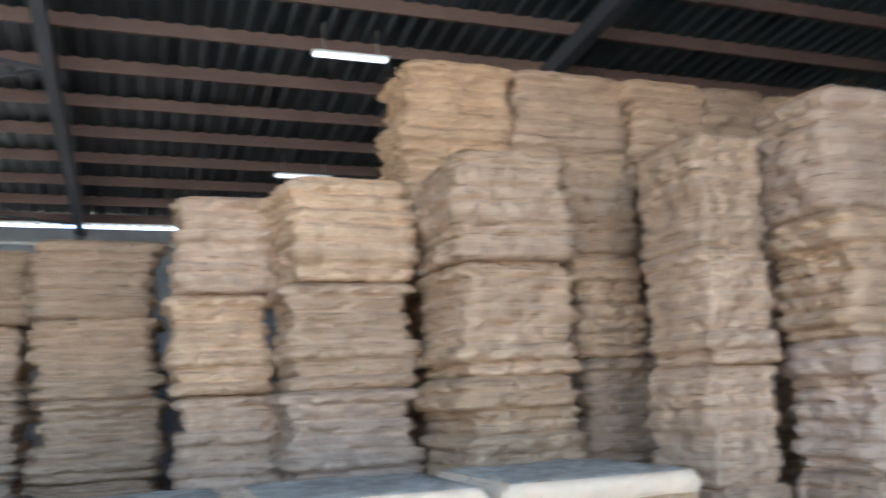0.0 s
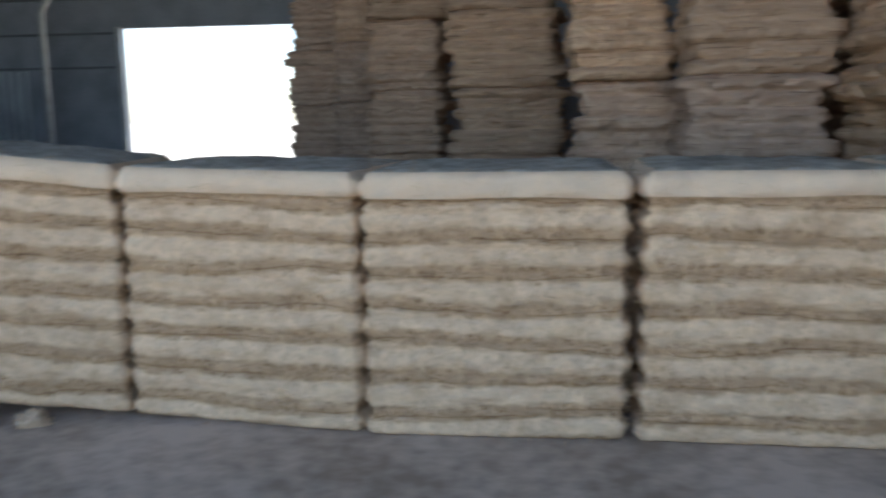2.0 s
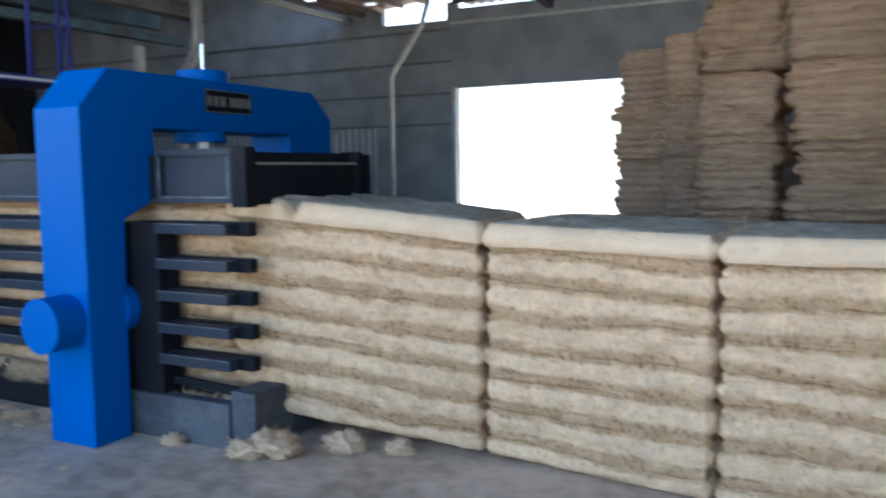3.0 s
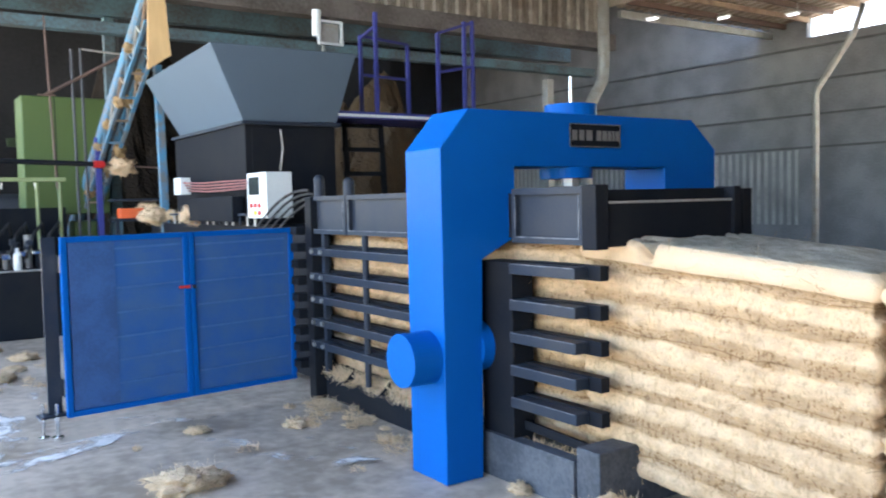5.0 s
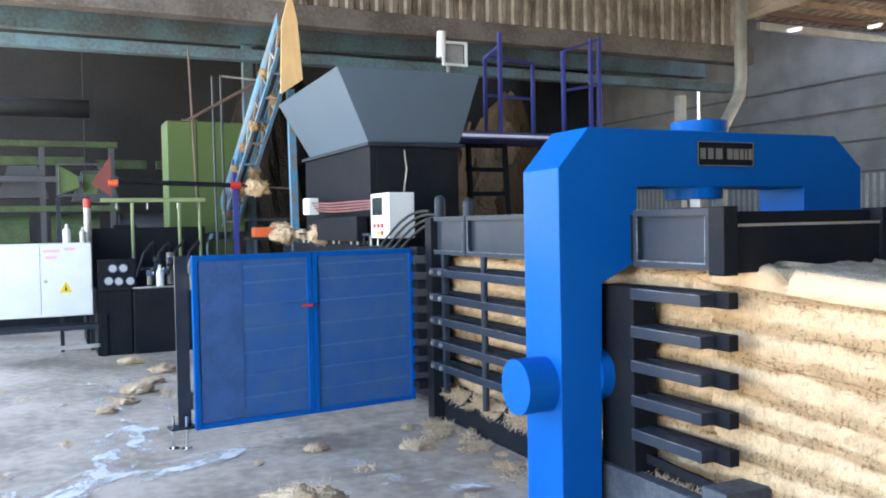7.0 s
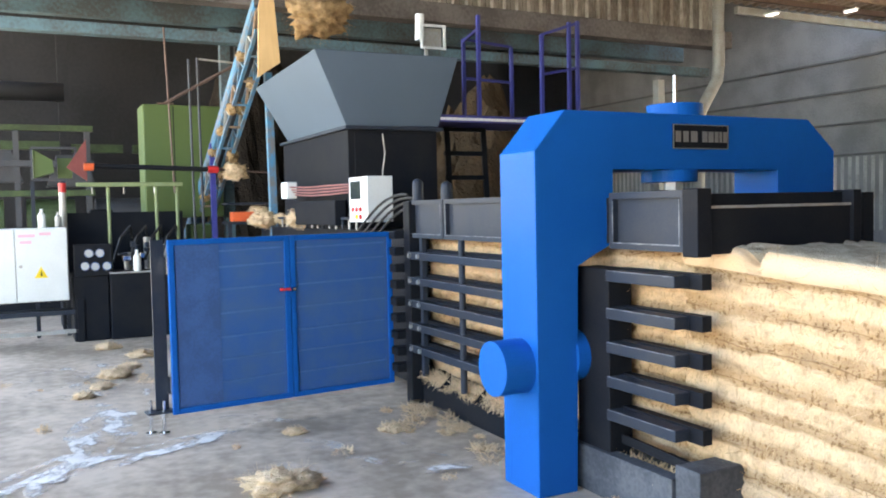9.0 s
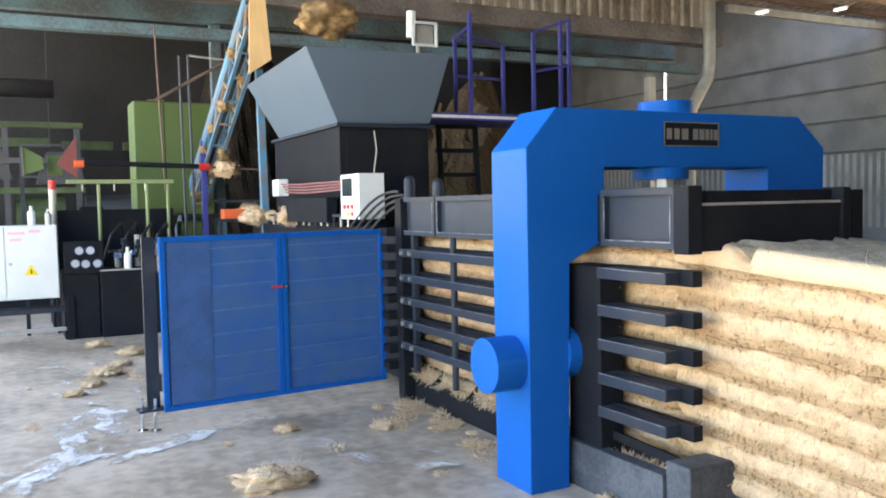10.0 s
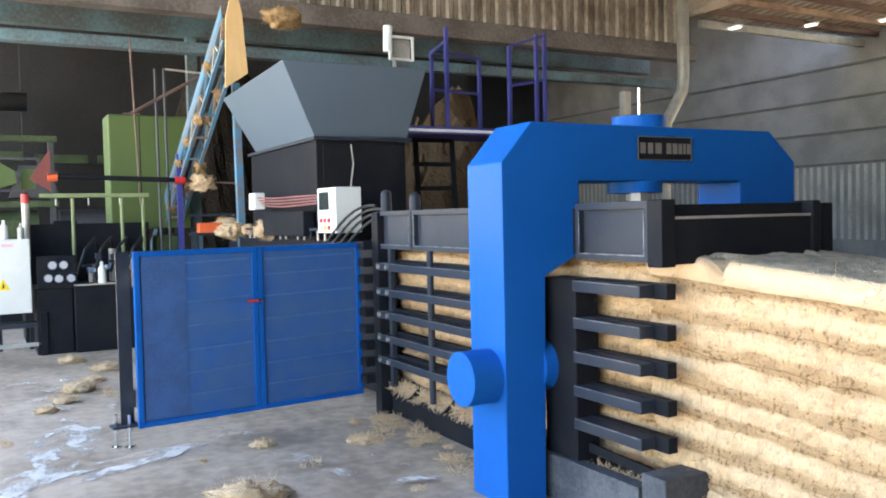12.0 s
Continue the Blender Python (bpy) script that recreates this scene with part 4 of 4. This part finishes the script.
for k in range(9):
    y, z = -0.15 + 0.6 * rnd.random(), 0.9 + 0.35 * rnd.random()
    part("valve_block", bx(B(), (0.0, y, z), (0.12, y + 0.05 + 0.08 * rnd.random(), z + 0.03 + 0.05 * rnd.random()), 0.006), CHROME if k % 3 == 0 else STEEL, unit)
for k in range(5):
    y = 0.0 + 0.13 * k
    part("motor", rod(B(), (-0.2, y, 0.86), (-0.2, y, 1.1 + 0.1 * (k % 3)), 0.045, 14), STEEL if k % 2 else GALV, unit)
for k in range(4):
    y = -0.2 + 0.2 * k
    part("pressure_hose", hose(B(), [(0.05, y, 1.0), (0.0, y + 0.1, 1.3), (-0.2, y + 0.25, 1.45), (-0.45, y + 0.3, 1.3)], 0.018), RUBBER, unit)
bottle((-11.62, 1.47, 0.87), 0.05, 0.28, WHITE, "white plastic bottle standing on the power unit")

# ---- green machine, feed line and poles ----
green = thing("green_machine", (-13.2, 2.2, 0), "faded green opening machine with pipe frame", "machine")
part("cover", bx(B(), (-0.3, -0.43, 1.55), (0.3, 0.70, 3.22), 0.02), GREEN, green, "green sheet cover")
part("cover_seam", bx(B(), (0.3, -0.006, 1.56), (0.304, 0.006, 3.2)), BLACK, green)
part("base", bx(B(), (-0.5, -1.6, 0.0), (0.3, 0.75, 1.15), 0.02), BLACK, green)
part("pipe_beam", bx(B(), (0.965, -1.4, 2.0), (1.02, -0.02, 2.055), 0.006), PALEGREEN, green)
for y in (-1.0, -0.38, -0.1):
    part("pipe_leg", rod(B(), (0.99, y, 0.0), (0.99, y, 1.99), 0.022, 12), PALEGREEN, green)
for k in range(3):
    part("drop_hook", rod(B(), (0.99, -1.2 + 0.4 * k, 1.9), (0.99, -1.2 + 0.4 * k, 1.99), 0.01, 8), GALV, green)
for k, (y, z, h) in enumerate(((-1.2, 1.2, 0.5), (-0.8, 1.15, 0.35), (-0.3, 1.15, 0.45), (0.2, 1.15, 0.3))):
    part("roller_housing", bx(B(), (-0.2, y, z), (0.25, y + 0.32, z + h), 0.03), GREEN if k % 2 else BLACK, green)
feed = thing("feed_funnel", (-12.3, 0.55, 0), "small green and red feed funnel on a dark stand", "funnel")
b = B()
for p, q in (((0, -0.27, 2.1), (0, -0.27, 2.52)), ((0, -0.27, 2.52), (0, 0.27, 2.52)), ((0, 0.27, 2.52), (0, 0.23, 2.1)), ((0, -0.27, 2.1), (0, 0.23, 2.1))):
    bar(b, p, q, 0.03, 0.03)
part("funnel_rim", b, RAFTER, feed)
part("green_side", slab(B(), [(-0.02, -0.25, 2.12), (-0.02, 0.0, 2.2), (-0.02, -0.02, 2.36), (-0.02, -0.25, 2.5)], (-0.3, 0, 0)), GREEN, feed)
part("inner_plate", bx(B(), (-0.3, 0.05, 2.1), (-0.25, 0.24, 2.4)), GREEN, feed)
part("red_side", slab(B(), [(0.02, 0.15, 2.26), (0.02, 0.40, 2.08), (0.02, 0.40, 2.64)], (-0.04, 0, 0)), mat("faded_red_paint", (0.20, 0.05, 0.045), 0.7, vary=0.6, bump=0.1), feed, "faded red side plate")
for y in (-0.27, 0.1):
    part("stand_leg", bar(B(), (0, y, 0), (0, y, 2.08), 0.05, 0.05), STEEL, feed)
shaft = thing("feed_shaft", (-12.1, 0.9, 2.26), "thin rusty shaft hung with fibre", "shaft")
part("drive_tube", rod(B(), (0, 0.02, 0.02), (0, 1.62, -0.03), 0.034, 12), BLACK, shaft, "greasy black drive tube")
part("shaft", rod(B(), (0, 1.62, -0.03), (0, 2.6, -0.08), 0.014, 10), PURLIN, shaft)
part("coupling", rod(B(), (0, 1.62, -0.03), (0, 1.76, -0.035), 0.05, 12), RED, shaft, "red coupling")
part("hub", rod(B(), (0, 0.0, 0.0), (0, 0.12, 0.0), 0.05, 12), ORANGE, shaft)
poles = thing("pole_frame", (-12.2, 2.4, 0), "thin steel poles joined by rusty rods", "pole")
for y, h in ((-0.06, 3.78), (0.06, 3.8)):
    part("pole", rod(B(), (0, y, 0), (0, y - 0.02, h), 0.018, 10), RAFTER, poles)
part("top_rod", rod(B(), (0, 0.04, 3.79), (0, 0.6, 3.76), 0.015, 8), GALV, poles)
part("rusty_rod", rod(B(), (0, -0.42, 3.15), (0, 0.58, 3.74), 0.022, 8), PURLIN, poles)
part("side_rod", rod(B(), (0, -0.52, 3.15), (0, -0.3, 3.15), 0.012, 8), PURLIN, poles)
part("hanging_rod", rod(B(), (0, -0.33, 1.9), (0, -0.4, 4.2), 0.014, 8), PURLIN, poles)
part("blue_post", bar(B(), (0.02, 0.2, 0), (0.02, 0.2, 2.6), 0.07, 0.07), PURPLE, poles)
bench = thing("work_table", (-12.1, 3.1, 0), "low table with an orange box and loose fibre", "table")
part("top", bx(B(), (-0.3, -0.35, 1.44), (0.1, 0.4, 1.48)), STEEL, bench)
for y in (-0.3, 0.35):
    part("leg", bar(B(), (0, y, 0), (0, y, 1.44), 0.05, 0.05), STEEL, bench)
part("upper_shelf", bx(B(), (-0.3, -0.35, 1.72), (0.1, 0.4, 1.75)), STEEL, bench)
crate = tagged(part("orange_box", bx(B(), (-0.1, -0.16, 0.0), (0.1, 0.16, 0.14), 0.01), ORANGE), "bright orange box on the work table", "box")
crate.location = (-12.05, 2.97, 1.48)

# ---- conveyor ----
conv = thing("inclined_conveyor", (-13.5, 2.5, 0), "light blue lattice conveyor rising to the hopper", "conveyor")
# chords run from the pit behind the power unit to the board over the hopper
lo, hi = Vector((-0.3, -0.02, 1.18)), Vector((3.31, 0.283, 4.09))
RISE, WIDE = 0.26, 0.2
for dy in (0.0, WIDE):
    for dz in (-RISE, 0.0):
        o = Vector((0, dy, dz))
        part("chord", bar(B(), lo + o, hi + o, 0.045, 0.035), SKYBLUE, conv)
part("side_sheet", slab(B(), [lo + Vector((0, -0.02, 0.02)), hi + Vector((0, -0.02, 0.02)), hi + Vector((0, -0.02, 0.16)), lo + Vector((0, -0.02, 0.16))], (0, -0.01, 0)), SKYBLUE, conv, "light blue side sheet")
part("belt_pan", slab(B(), [lo + Vector((0, 0.0, 0.03)), lo + Vector((0, WIDE, 0.03)), hi + Vector((0, WIDE, 0.03)), hi + Vector((0, 0.0, 0.03))], (0, 0, 0.02)), RAFTER, conv, "dark belt pan")
N = 11
for k in range(N):
    a, c, d = lo.lerp(hi, k / N), lo.lerp(hi, (k + 0.5) / N), lo.lerp(hi, (k + 1) / N)
    down = Vector((0, 0, -RISE))
    for dy in (0.0, WIDE):
        o = Vector((0, dy, 0))
        part("brace", bar(B(), a + o, c + o + down, 0.032, 0.025), (SKYBLUE, GALV, TIMBER)[k % 3], conv)
        part("brace", bar(B(), c + o + down, d + o, 0.032, 0.025), (GALV, TIMBER, SKYBLUE)[k % 3], conv)
    part("cross_bar", bar(B(), a + down, a + down + Vector((0, WIDE, 0)), 0.03, 0.03), TIMBER if k % 2 else SKYBLUE, conv)
part("support_leg", bar(B(), (2.5, 0.66, 0.0), (2.5, 0.62, 3.45), 0.09, 0.09), SKYBLUE, conv, "bright blue leg")
part("tail_leg", bar(B(), (-0.3, 0.1, 0.0), (-0.3, 0.1, 1.35), 0.08, 0.08), SKYBLUE, conv)
plank = slab(B(), [(0, -0.18, -0.45), (0, 0.10, -0.26), (0, 0.05, 0.45), (0, -0.02, 0.77), (0, -0.06, 0.75), (0, -0.15, 0.41)], (-0.03, 0, 0))
ob = tagged(part("board", plank, PLY), "pale plywood board leaning on the conveyor head", "board")
ob.location = (-10.15, 2.95, 3.70)

# ---- ladder behind the chute, fibre heap, far bay clutter ----
lad = thing("ladder", (-8.6, 4.7, 0), "black steel ladder up to the platform", "ladder")
for y in (-0.22, 0.26):
    part("stile", bar(B(), (0.3, y, 0.0), (0.0, y + 0.05, 2.6), 0.06, 0.04), BLACK, lad)
for k in range(9):
    z = 0.28 + 0.28 * k
    part("rung", bar(B(), (0.3 - 0.115 * z, -0.22, z), (0.3 - 0.115 * z, 0.28, z), 0.05, 0.05), BLACK, lad)


def heap(at, size, seed, label, m):
    b = B()
    bmesh.ops.create_grid(b, x_segments=60, y_segments=60, size=1)
    for v in b.verts:
        r = min(1.0, math.hypot(v.co.x, v.co.y))
        p = v.co + Vector((seed, 0, 0))
        h = (0.5 + 0.5 * math.cos(math.pi * r)) * (1 + 0.35 * noise.noise(p * 2.5)) + 0.10 * noise.noise(p * 8) + 0.05 * noise.noise(p * 20)
        v.co = Vector((v.co.x * size[0], v.co.y * size[1], max(-0.02, h * size[2] * (1 if r < 1 else 0) - 0.02)))
    ob = tagged(part("fibre_heap", b, m), label, "heap", kind="stuff")
    ob.location = at


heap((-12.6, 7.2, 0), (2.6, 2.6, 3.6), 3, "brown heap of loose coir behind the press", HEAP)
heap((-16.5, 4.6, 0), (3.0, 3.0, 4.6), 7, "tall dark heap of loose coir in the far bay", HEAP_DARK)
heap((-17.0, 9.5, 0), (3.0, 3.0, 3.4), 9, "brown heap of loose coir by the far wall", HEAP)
structure("wall_inner", bx(B(), (-20.2, YS, 0), (-20.0, 12.0, 7.2)), DARKWALL, "inner wall of the far bay, coloured near black to look dim", "wall")
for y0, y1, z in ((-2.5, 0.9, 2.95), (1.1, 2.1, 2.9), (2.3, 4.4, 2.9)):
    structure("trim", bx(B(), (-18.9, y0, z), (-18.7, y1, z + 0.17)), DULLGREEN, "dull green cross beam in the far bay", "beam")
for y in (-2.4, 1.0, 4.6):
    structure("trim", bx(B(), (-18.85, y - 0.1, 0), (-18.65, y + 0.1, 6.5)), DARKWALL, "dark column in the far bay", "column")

# invented machine, added in place of dim clutter of unknown kind
line = thing("far_machine", (-16.2, 0.3, 0), "dim green machine made up to fill the dark bay", "machine")
part("bed", bx(B(), (-0.7, -2.6, 0.0), (0.6, 1.3, 1.1), 0.03), BLACK, line)
for y in (-2.4, -1.3, -0.2, 0.9):
    part("stand_post", bar(B(), (0.5, y, 1.1), (0.5, y, 3.05), 0.09, 0.09), RAFTER, line)
    part("drum", rod(B(), (0.15, y + 0.12, 1.55), (0.15, y + 0.88, 1.55), 0.36, 24), DULLGREEN if y < 0 else RAFTER, line, "dull green drum")
for z, m in ((1.95, DULLGREEN), (2.45, RAFTER), (3.05, DULLGREEN)):
    part("rail", bx(B(), (0.45, -2.5, z), (0.55, 1.0, z + 0.1), 0.008), m, line)
for y, z in ((-2.1, 2.1), (-0.9, 2.2), (0.25, 2.12)):
    part("hood", slab(B(), [(0.2, y, z), (0.2, y + 0.8, z), (0.2, y + 0.62, z + 0.55), (0.2, y + 0.18, z + 0.55)], (-0.5, 0, 0)), RAFTER, line, "dark sheet hood")
part("duct", hose(B(), [(-0.2, -1.7, 2.5), (-0.2, -1.7, 3.5), (-0.2, -1.4, 3.8), (-0.2, 0.6, 3.8)], 0.16, 14), RAFTER, line, "dark air duct", True)

# ---- ground marks ----
def splash(name, scale, cut):
    """Dried lime: whitish where a broken noise rises over a threshold, bare between."""
    m = mat(name, (0.74, 0.70, 0.64), 0.85, vary=0.8, scale=9, fine=50, bump=0.1, tint=(0.58, 0.55, 0.51))
    n, l = m.node_tree.nodes, m.node_tree.links
    tc, mp, ns, rp = n.new("ShaderNodeTexCoord"), n.new("ShaderNodeMapping"), n.new("ShaderNodeTexNoise"), n.new("ShaderNodeValToRGB")
    mp.inputs["Scale"].default_value = (1.0, 1.7, 1.0)
    ns.inputs["Scale"].default_value, ns.inputs["Detail"].default_value, ns.inputs["Roughness"].default_value = scale, 8, 0.62
    rp.color_ramp.elements[0].position, rp.color_ramp.elements[1].position = cut, cut + 0.11
    l.new(tc.outputs["Object"], mp.inputs["Vector"])
    l.new(mp.outputs["Vector"], ns.inputs["Vector"])
    l.new(ns.outputs["Fac"], rp.inputs["Fac"])
    l.new(rp.outputs["Color"], n["Principled BSDF"].inputs["Alpha"])
    return m


LIME, LIME_THIN = splash("spilt_lime", 3.0, 0.475), splash("spilt_lime_thin", 2.6, 0.56)
STAINS = ((-6.75, 0.60, 0.75, 0.24, 170, LIME), (-5.92, 0.80, 0.85, 0.17, 112, LIME), (-5.6, 0.1, 0.6, 0.2, 150, LIME), (-6.35, 1.85, 0.45, 0.14, 60, LIME_THIN), (-8.6, 0.6, 1.1, 0.6, 10, LIME_THIN), (-5.0, 2.1, 0.7, 0.35, 40, LIME_THIN), (-6.2, -0.6, 0.9, 0.4, 20, LIME))
for k, (x, y, a, c, turn, m) in enumerate(STAINS):
    b, vs = B(), []
    for q in range(36):
        t = 2 * math.pi * q / 36
        r = 1 + 0.3 * noise.noise(Vector((math.cos(t) * 2 + k * 5, math.sin(t) * 2, 0)))
        vs.append(b.verts.new((a * r * math.cos(t), c * r * math.sin(t), 0)))
    b.faces.new(vs)
    ob = tagged(part("floor_stain", b, m), "pale dried splash on the concrete floor", "stain", kind="structure")
    ob.matrix_basis = pose(x, y, 0.004 + 0.004 * k, 0, 0, turn)

# ---- loose fibre falling into the hopper ----


def clump(name, size, seed, label, at, group="", strands=620, material=None, solid=True, width=0.0012):
    rnd = random.Random(seed)
    b = B()
    bmesh.ops.create_icosphere(b, subdivisions=4 if strands > 100 else 3, radius=1)
    for v in b.verts:
        p = v.co * 1.7 + Vector((seed * 3.7, 0, 0))
        d = 1 + 0.5 * noise.noise(p) + 0.34 * noise.noise(p * 3) + 0.2 * noise.noise(p * 8) + 0.14 * noise.noise(p * 20)
        v.co = Vector((v.co.x * size[0] * d, v.co.y * size[1] * d, v.co.z * size[2] * d))
    verts, faces = [v.co[:] for v in b.verts], []
    b.verts.index_update()
    if solid:
        faces = [tuple(v.index for v in f.verts) for f in b.faces]
    pts = [(v.co.copy(), v.normal.copy()) for v in b.verts]
    b.free()
    for k in range(strands):
        p, nrm = rnd.choice(pts)
        strand(verts, faces, p * 0.97, (nrm + Vector((rnd.uniform(-1, 1), rnd.uniform(-1, 1), rnd.uniform(-1, 1)))).normalized(), max(size) * rnd.uniform(0.15, 0.4) * (1 if solid else 2.2), width, rnd)
    me = bpy.data.meshes.new(name)
    me.from_pydata(verts, [], faces)
    me.materials.append(material or COIR_LOOSE)
    for p in me.polygons:
        p.use_smooth = True
    ob = tagged(new(name, me), label, "fibre clump", group)
    ob.location = at
    return ob


for k, (x, y, s) in enumerate(((-4.72, 1.42, 0.155), (-8.85, 0.9, 0.12), (-8.35, 0.74, 0.08), (-9.97, 1.29, 0.11), (-5.58, 2.49, 0.08), (-5.87, 1.84, 0.065), (-8.0, 0.55, 0.07), (-10.8, 1.0, 0.11), (-9.3, 1.08, 0.08))):
    clump("fibre_clump", (s, s * 1.2, s * 0.4), k, "loose tuft of coir fibre on the floor", (x, y, s * 0.25), "tufts on the floor")
for x, y, z, s in ((-9.55, 3.06, 1.5, 0.12), (-11.0, 3.0, 1.5, 0.13), (-12.05, 3.2, 1.56, 0.13), (-10.5, 3.1, 1.5, 0.07)):
    clump("fibre_clump", (s, s * 1.3, s * 0.8), 90 + int(s * 100), "tuft of coir fibre caught on the machinery", (x, y, z + 0.02), "tufts on the machines")
for k in range(9):
    at = Vector((-13.5, 2.5, 0)) + lo.lerp(hi, 0.32 + 0.065 * k) + Vector((0, 0.2 * (k % 2), -0.26 + 0.12 * (k % 3)))
    clump("fibre_clump", (0.06, 0.07, 0.07 + 0.02 * (k % 2)), 500 + k, "tuft of coir fibre caught in the conveyor lattice", at, "tufts on the conveyor", 120, COIR_SHADED)
clump("fibre_clump", (0.1, 0.16, 0.12), 520, "tuft of coir fibre wound on the shaft", (-12.1, 2.9, 2.2), "tufts on the machines", 200)
for x, y, s in ((-2.86, 3.0, 0.12), (-2.55, 3.22, 0.09), (-2.98, 2.9, 0.08), (-2.25, 3.32, 0.06), (-3.5, 2.88, 0.05)):
    clump("fibre_clump", (s * 1.2, s, s * 0.7), 60 + int(x * -10), "loose coir fibre fallen at the foot of the row", (x, y, s * 0.35), "tufts by the row")
for k in range(14):
    clump("fibre_clump", (0.10, 0.05, 0.016), 130 + k, "shed coir fibre lying along the press base", (-6.15 + 0.14 * k, 3.09, 0.235), "fibre along the base", 260, None, False, 0.0022)
for k in range(6):
    clump("fibre_clump", (0.1, 0.05, 0.035), 150 + k, "shed coir fibre lying on the base box", (-3.95 + 0.14 * k, 3.06, 0.19), "fibre along the base", 260, None, False, 0.0022)
rnd = random.Random(63)
for k in range(26):
    x, s = rnd.uniform(-6.2, -4.3), rnd.uniform(0.02, 0.05)
    clump("fibre_crumb", (s * rnd.uniform(1.2, 2.6), s, s * 0.16), 400 + k, "wisp of shed coir fibre on the floor beside the press", (x, 3.0 - abs(rnd.gauss(0, 0.16)), s * 0.12), "wisps beside the press", 190, None, False, 0.0022)
rnd = random.Random(77)
for k in range(46):
    x, y, s = rnd.uniform(-9.8, -3.6), rnd.uniform(-0.4, 2.8), rnd.uniform(0.012, 0.04)
    if not (-6.9 < x < -6.0 and 0.9 < y):
        clump("fibre_crumb", (s * rnd.uniform(1, 2.2), s * rnd.uniform(1, 2), s * 0.5), 300 + k, "small crumb of coir fibre on the floor", (x, y, s * 0.3), "crumbs on the floor", 90, None, False, 0.002)
FALLS = []
# each clump: half sizes, then (seconds, y, z) as it tips off the feed and drops
DROPS = (
    ((0.2, 0.32, 0.18), ((1.0, 3.3, 3.9), (1.4, 3.35, 3.8), (1.7, 3.4, 3.45))),
    ((0.2, 0.28, 0.2), ((2.6, 3.25, 3.9), (3.0, 3.3, 3.8), (3.3, 3.35, 3.45))),
    ((0.2, 0.3, 0.16), ((3.9, 3.2, 3.9), (4.3, 3.3, 3.8), (4.6, 3.35, 3.45))),
    ((0.2, 0.36, 0.15), ((5.3, 3.24, 3.88), (5.5, 3.29, 3.92), (5.7, 3.32, 3.94), (5.8, 3.33, 3.91), (5.9, 3.35, 3.86), (6.0, 3.33, 3.79), (6.1, 3.36, 3.61), (6.2, 3.38, 3.46))),
    ((0.2, 0.3, 0.18), ((7.5, 3.2, 3.88), (7.8, 3.25, 3.8), (7.95, 3.3, 3.7), (8.1, 3.35, 3.48))),
    ((0.22, 0.36, 0.22), ((8.8, 3.11, 3.87), (9.0, 3.18, 3.79), (9.1, 3.22, 3.7), (9.2, 3.27, 3.59), (9.3, 3.32, 3.49), (9.4, 3.36, 3.35))),
    ((0.22, 0.36, 0.19), ((9.3, 3.2, 3.88), (9.5, 3.17, 3.87), (9.7, 3.26, 3.85), (9.9, 3.32, 3.79), (10.0, 3.37, 3.73), (10.1, 3.38, 3.64), (10.2, 3.42, 3.56), (10.3, 3.48, 3.42))),
    ((0.2, 0.25, 0.21), ((10.3, 3.31, 3.9), (10.5, 3.39, 3.88), (10.6, 3.41, 3.85), (10.7, 3.41, 3.76), (10.8, 3.44, 3.66), (10.9, 3.46, 3.58), (11.0, 3.5, 3.42))),
    ((0.13, 0.14, 0.13), ((11.5, 3.42, 3.86), (11.6, 3.46, 3.84), (11.7, 3.45, 3.78), (11.8, 3.53, 3.65), (11.88, 3.57, 3.48))),
    ((0.12, 0.2, 0.1), ((11.9, 3.1, 3.92), (12.0, 3.13, 3.87))),
)
for k, (size, drop) in enumerate(DROPS):
    ob = clump("falling_clump", size, 40 + k, "loose coir fibre clump dropping into the hopper", (-9.0, 3.5, 5.4), "falling fibre clumps", 600, COIR_SHADED)
    FALLS.append((ob, drop))


def motions():
    for k, (ob, drop) in enumerate(FALLS):
        t0, y0, z0 = drop[0]
        wait = pose(-9.9, y0 - 0.1, 4.9, 0, 0, 0)
        rows = [(0.0, wait), (t0 - 0.7, wait), (t0 - 0.35, pose(-9.5, y0 - 0.05, 4.5, -5, 0, 0))]
        for t, y, z in drop:
            rows.append((t, pose(-9.0, y, z, 40 * (3.9 - z), 20 * (3.9 - z), 40 * (t - t0))))
        t1, y1, z1 = drop[-1]
        if t1 + 0.25 < 12.0:
            rows.append((t1 + 0.25, pose(-9.15, 3.63, 2.98, 25, 12, 40 * (t1 - t0))))
            rows.append((12.0, rows[-1][1]))
        elif t1 < 12.0:
            rows.append((12.0, pose(-9.1, 3.62, 3.15, 25, 12, 30)))
        walk(ob, rows)


motions()
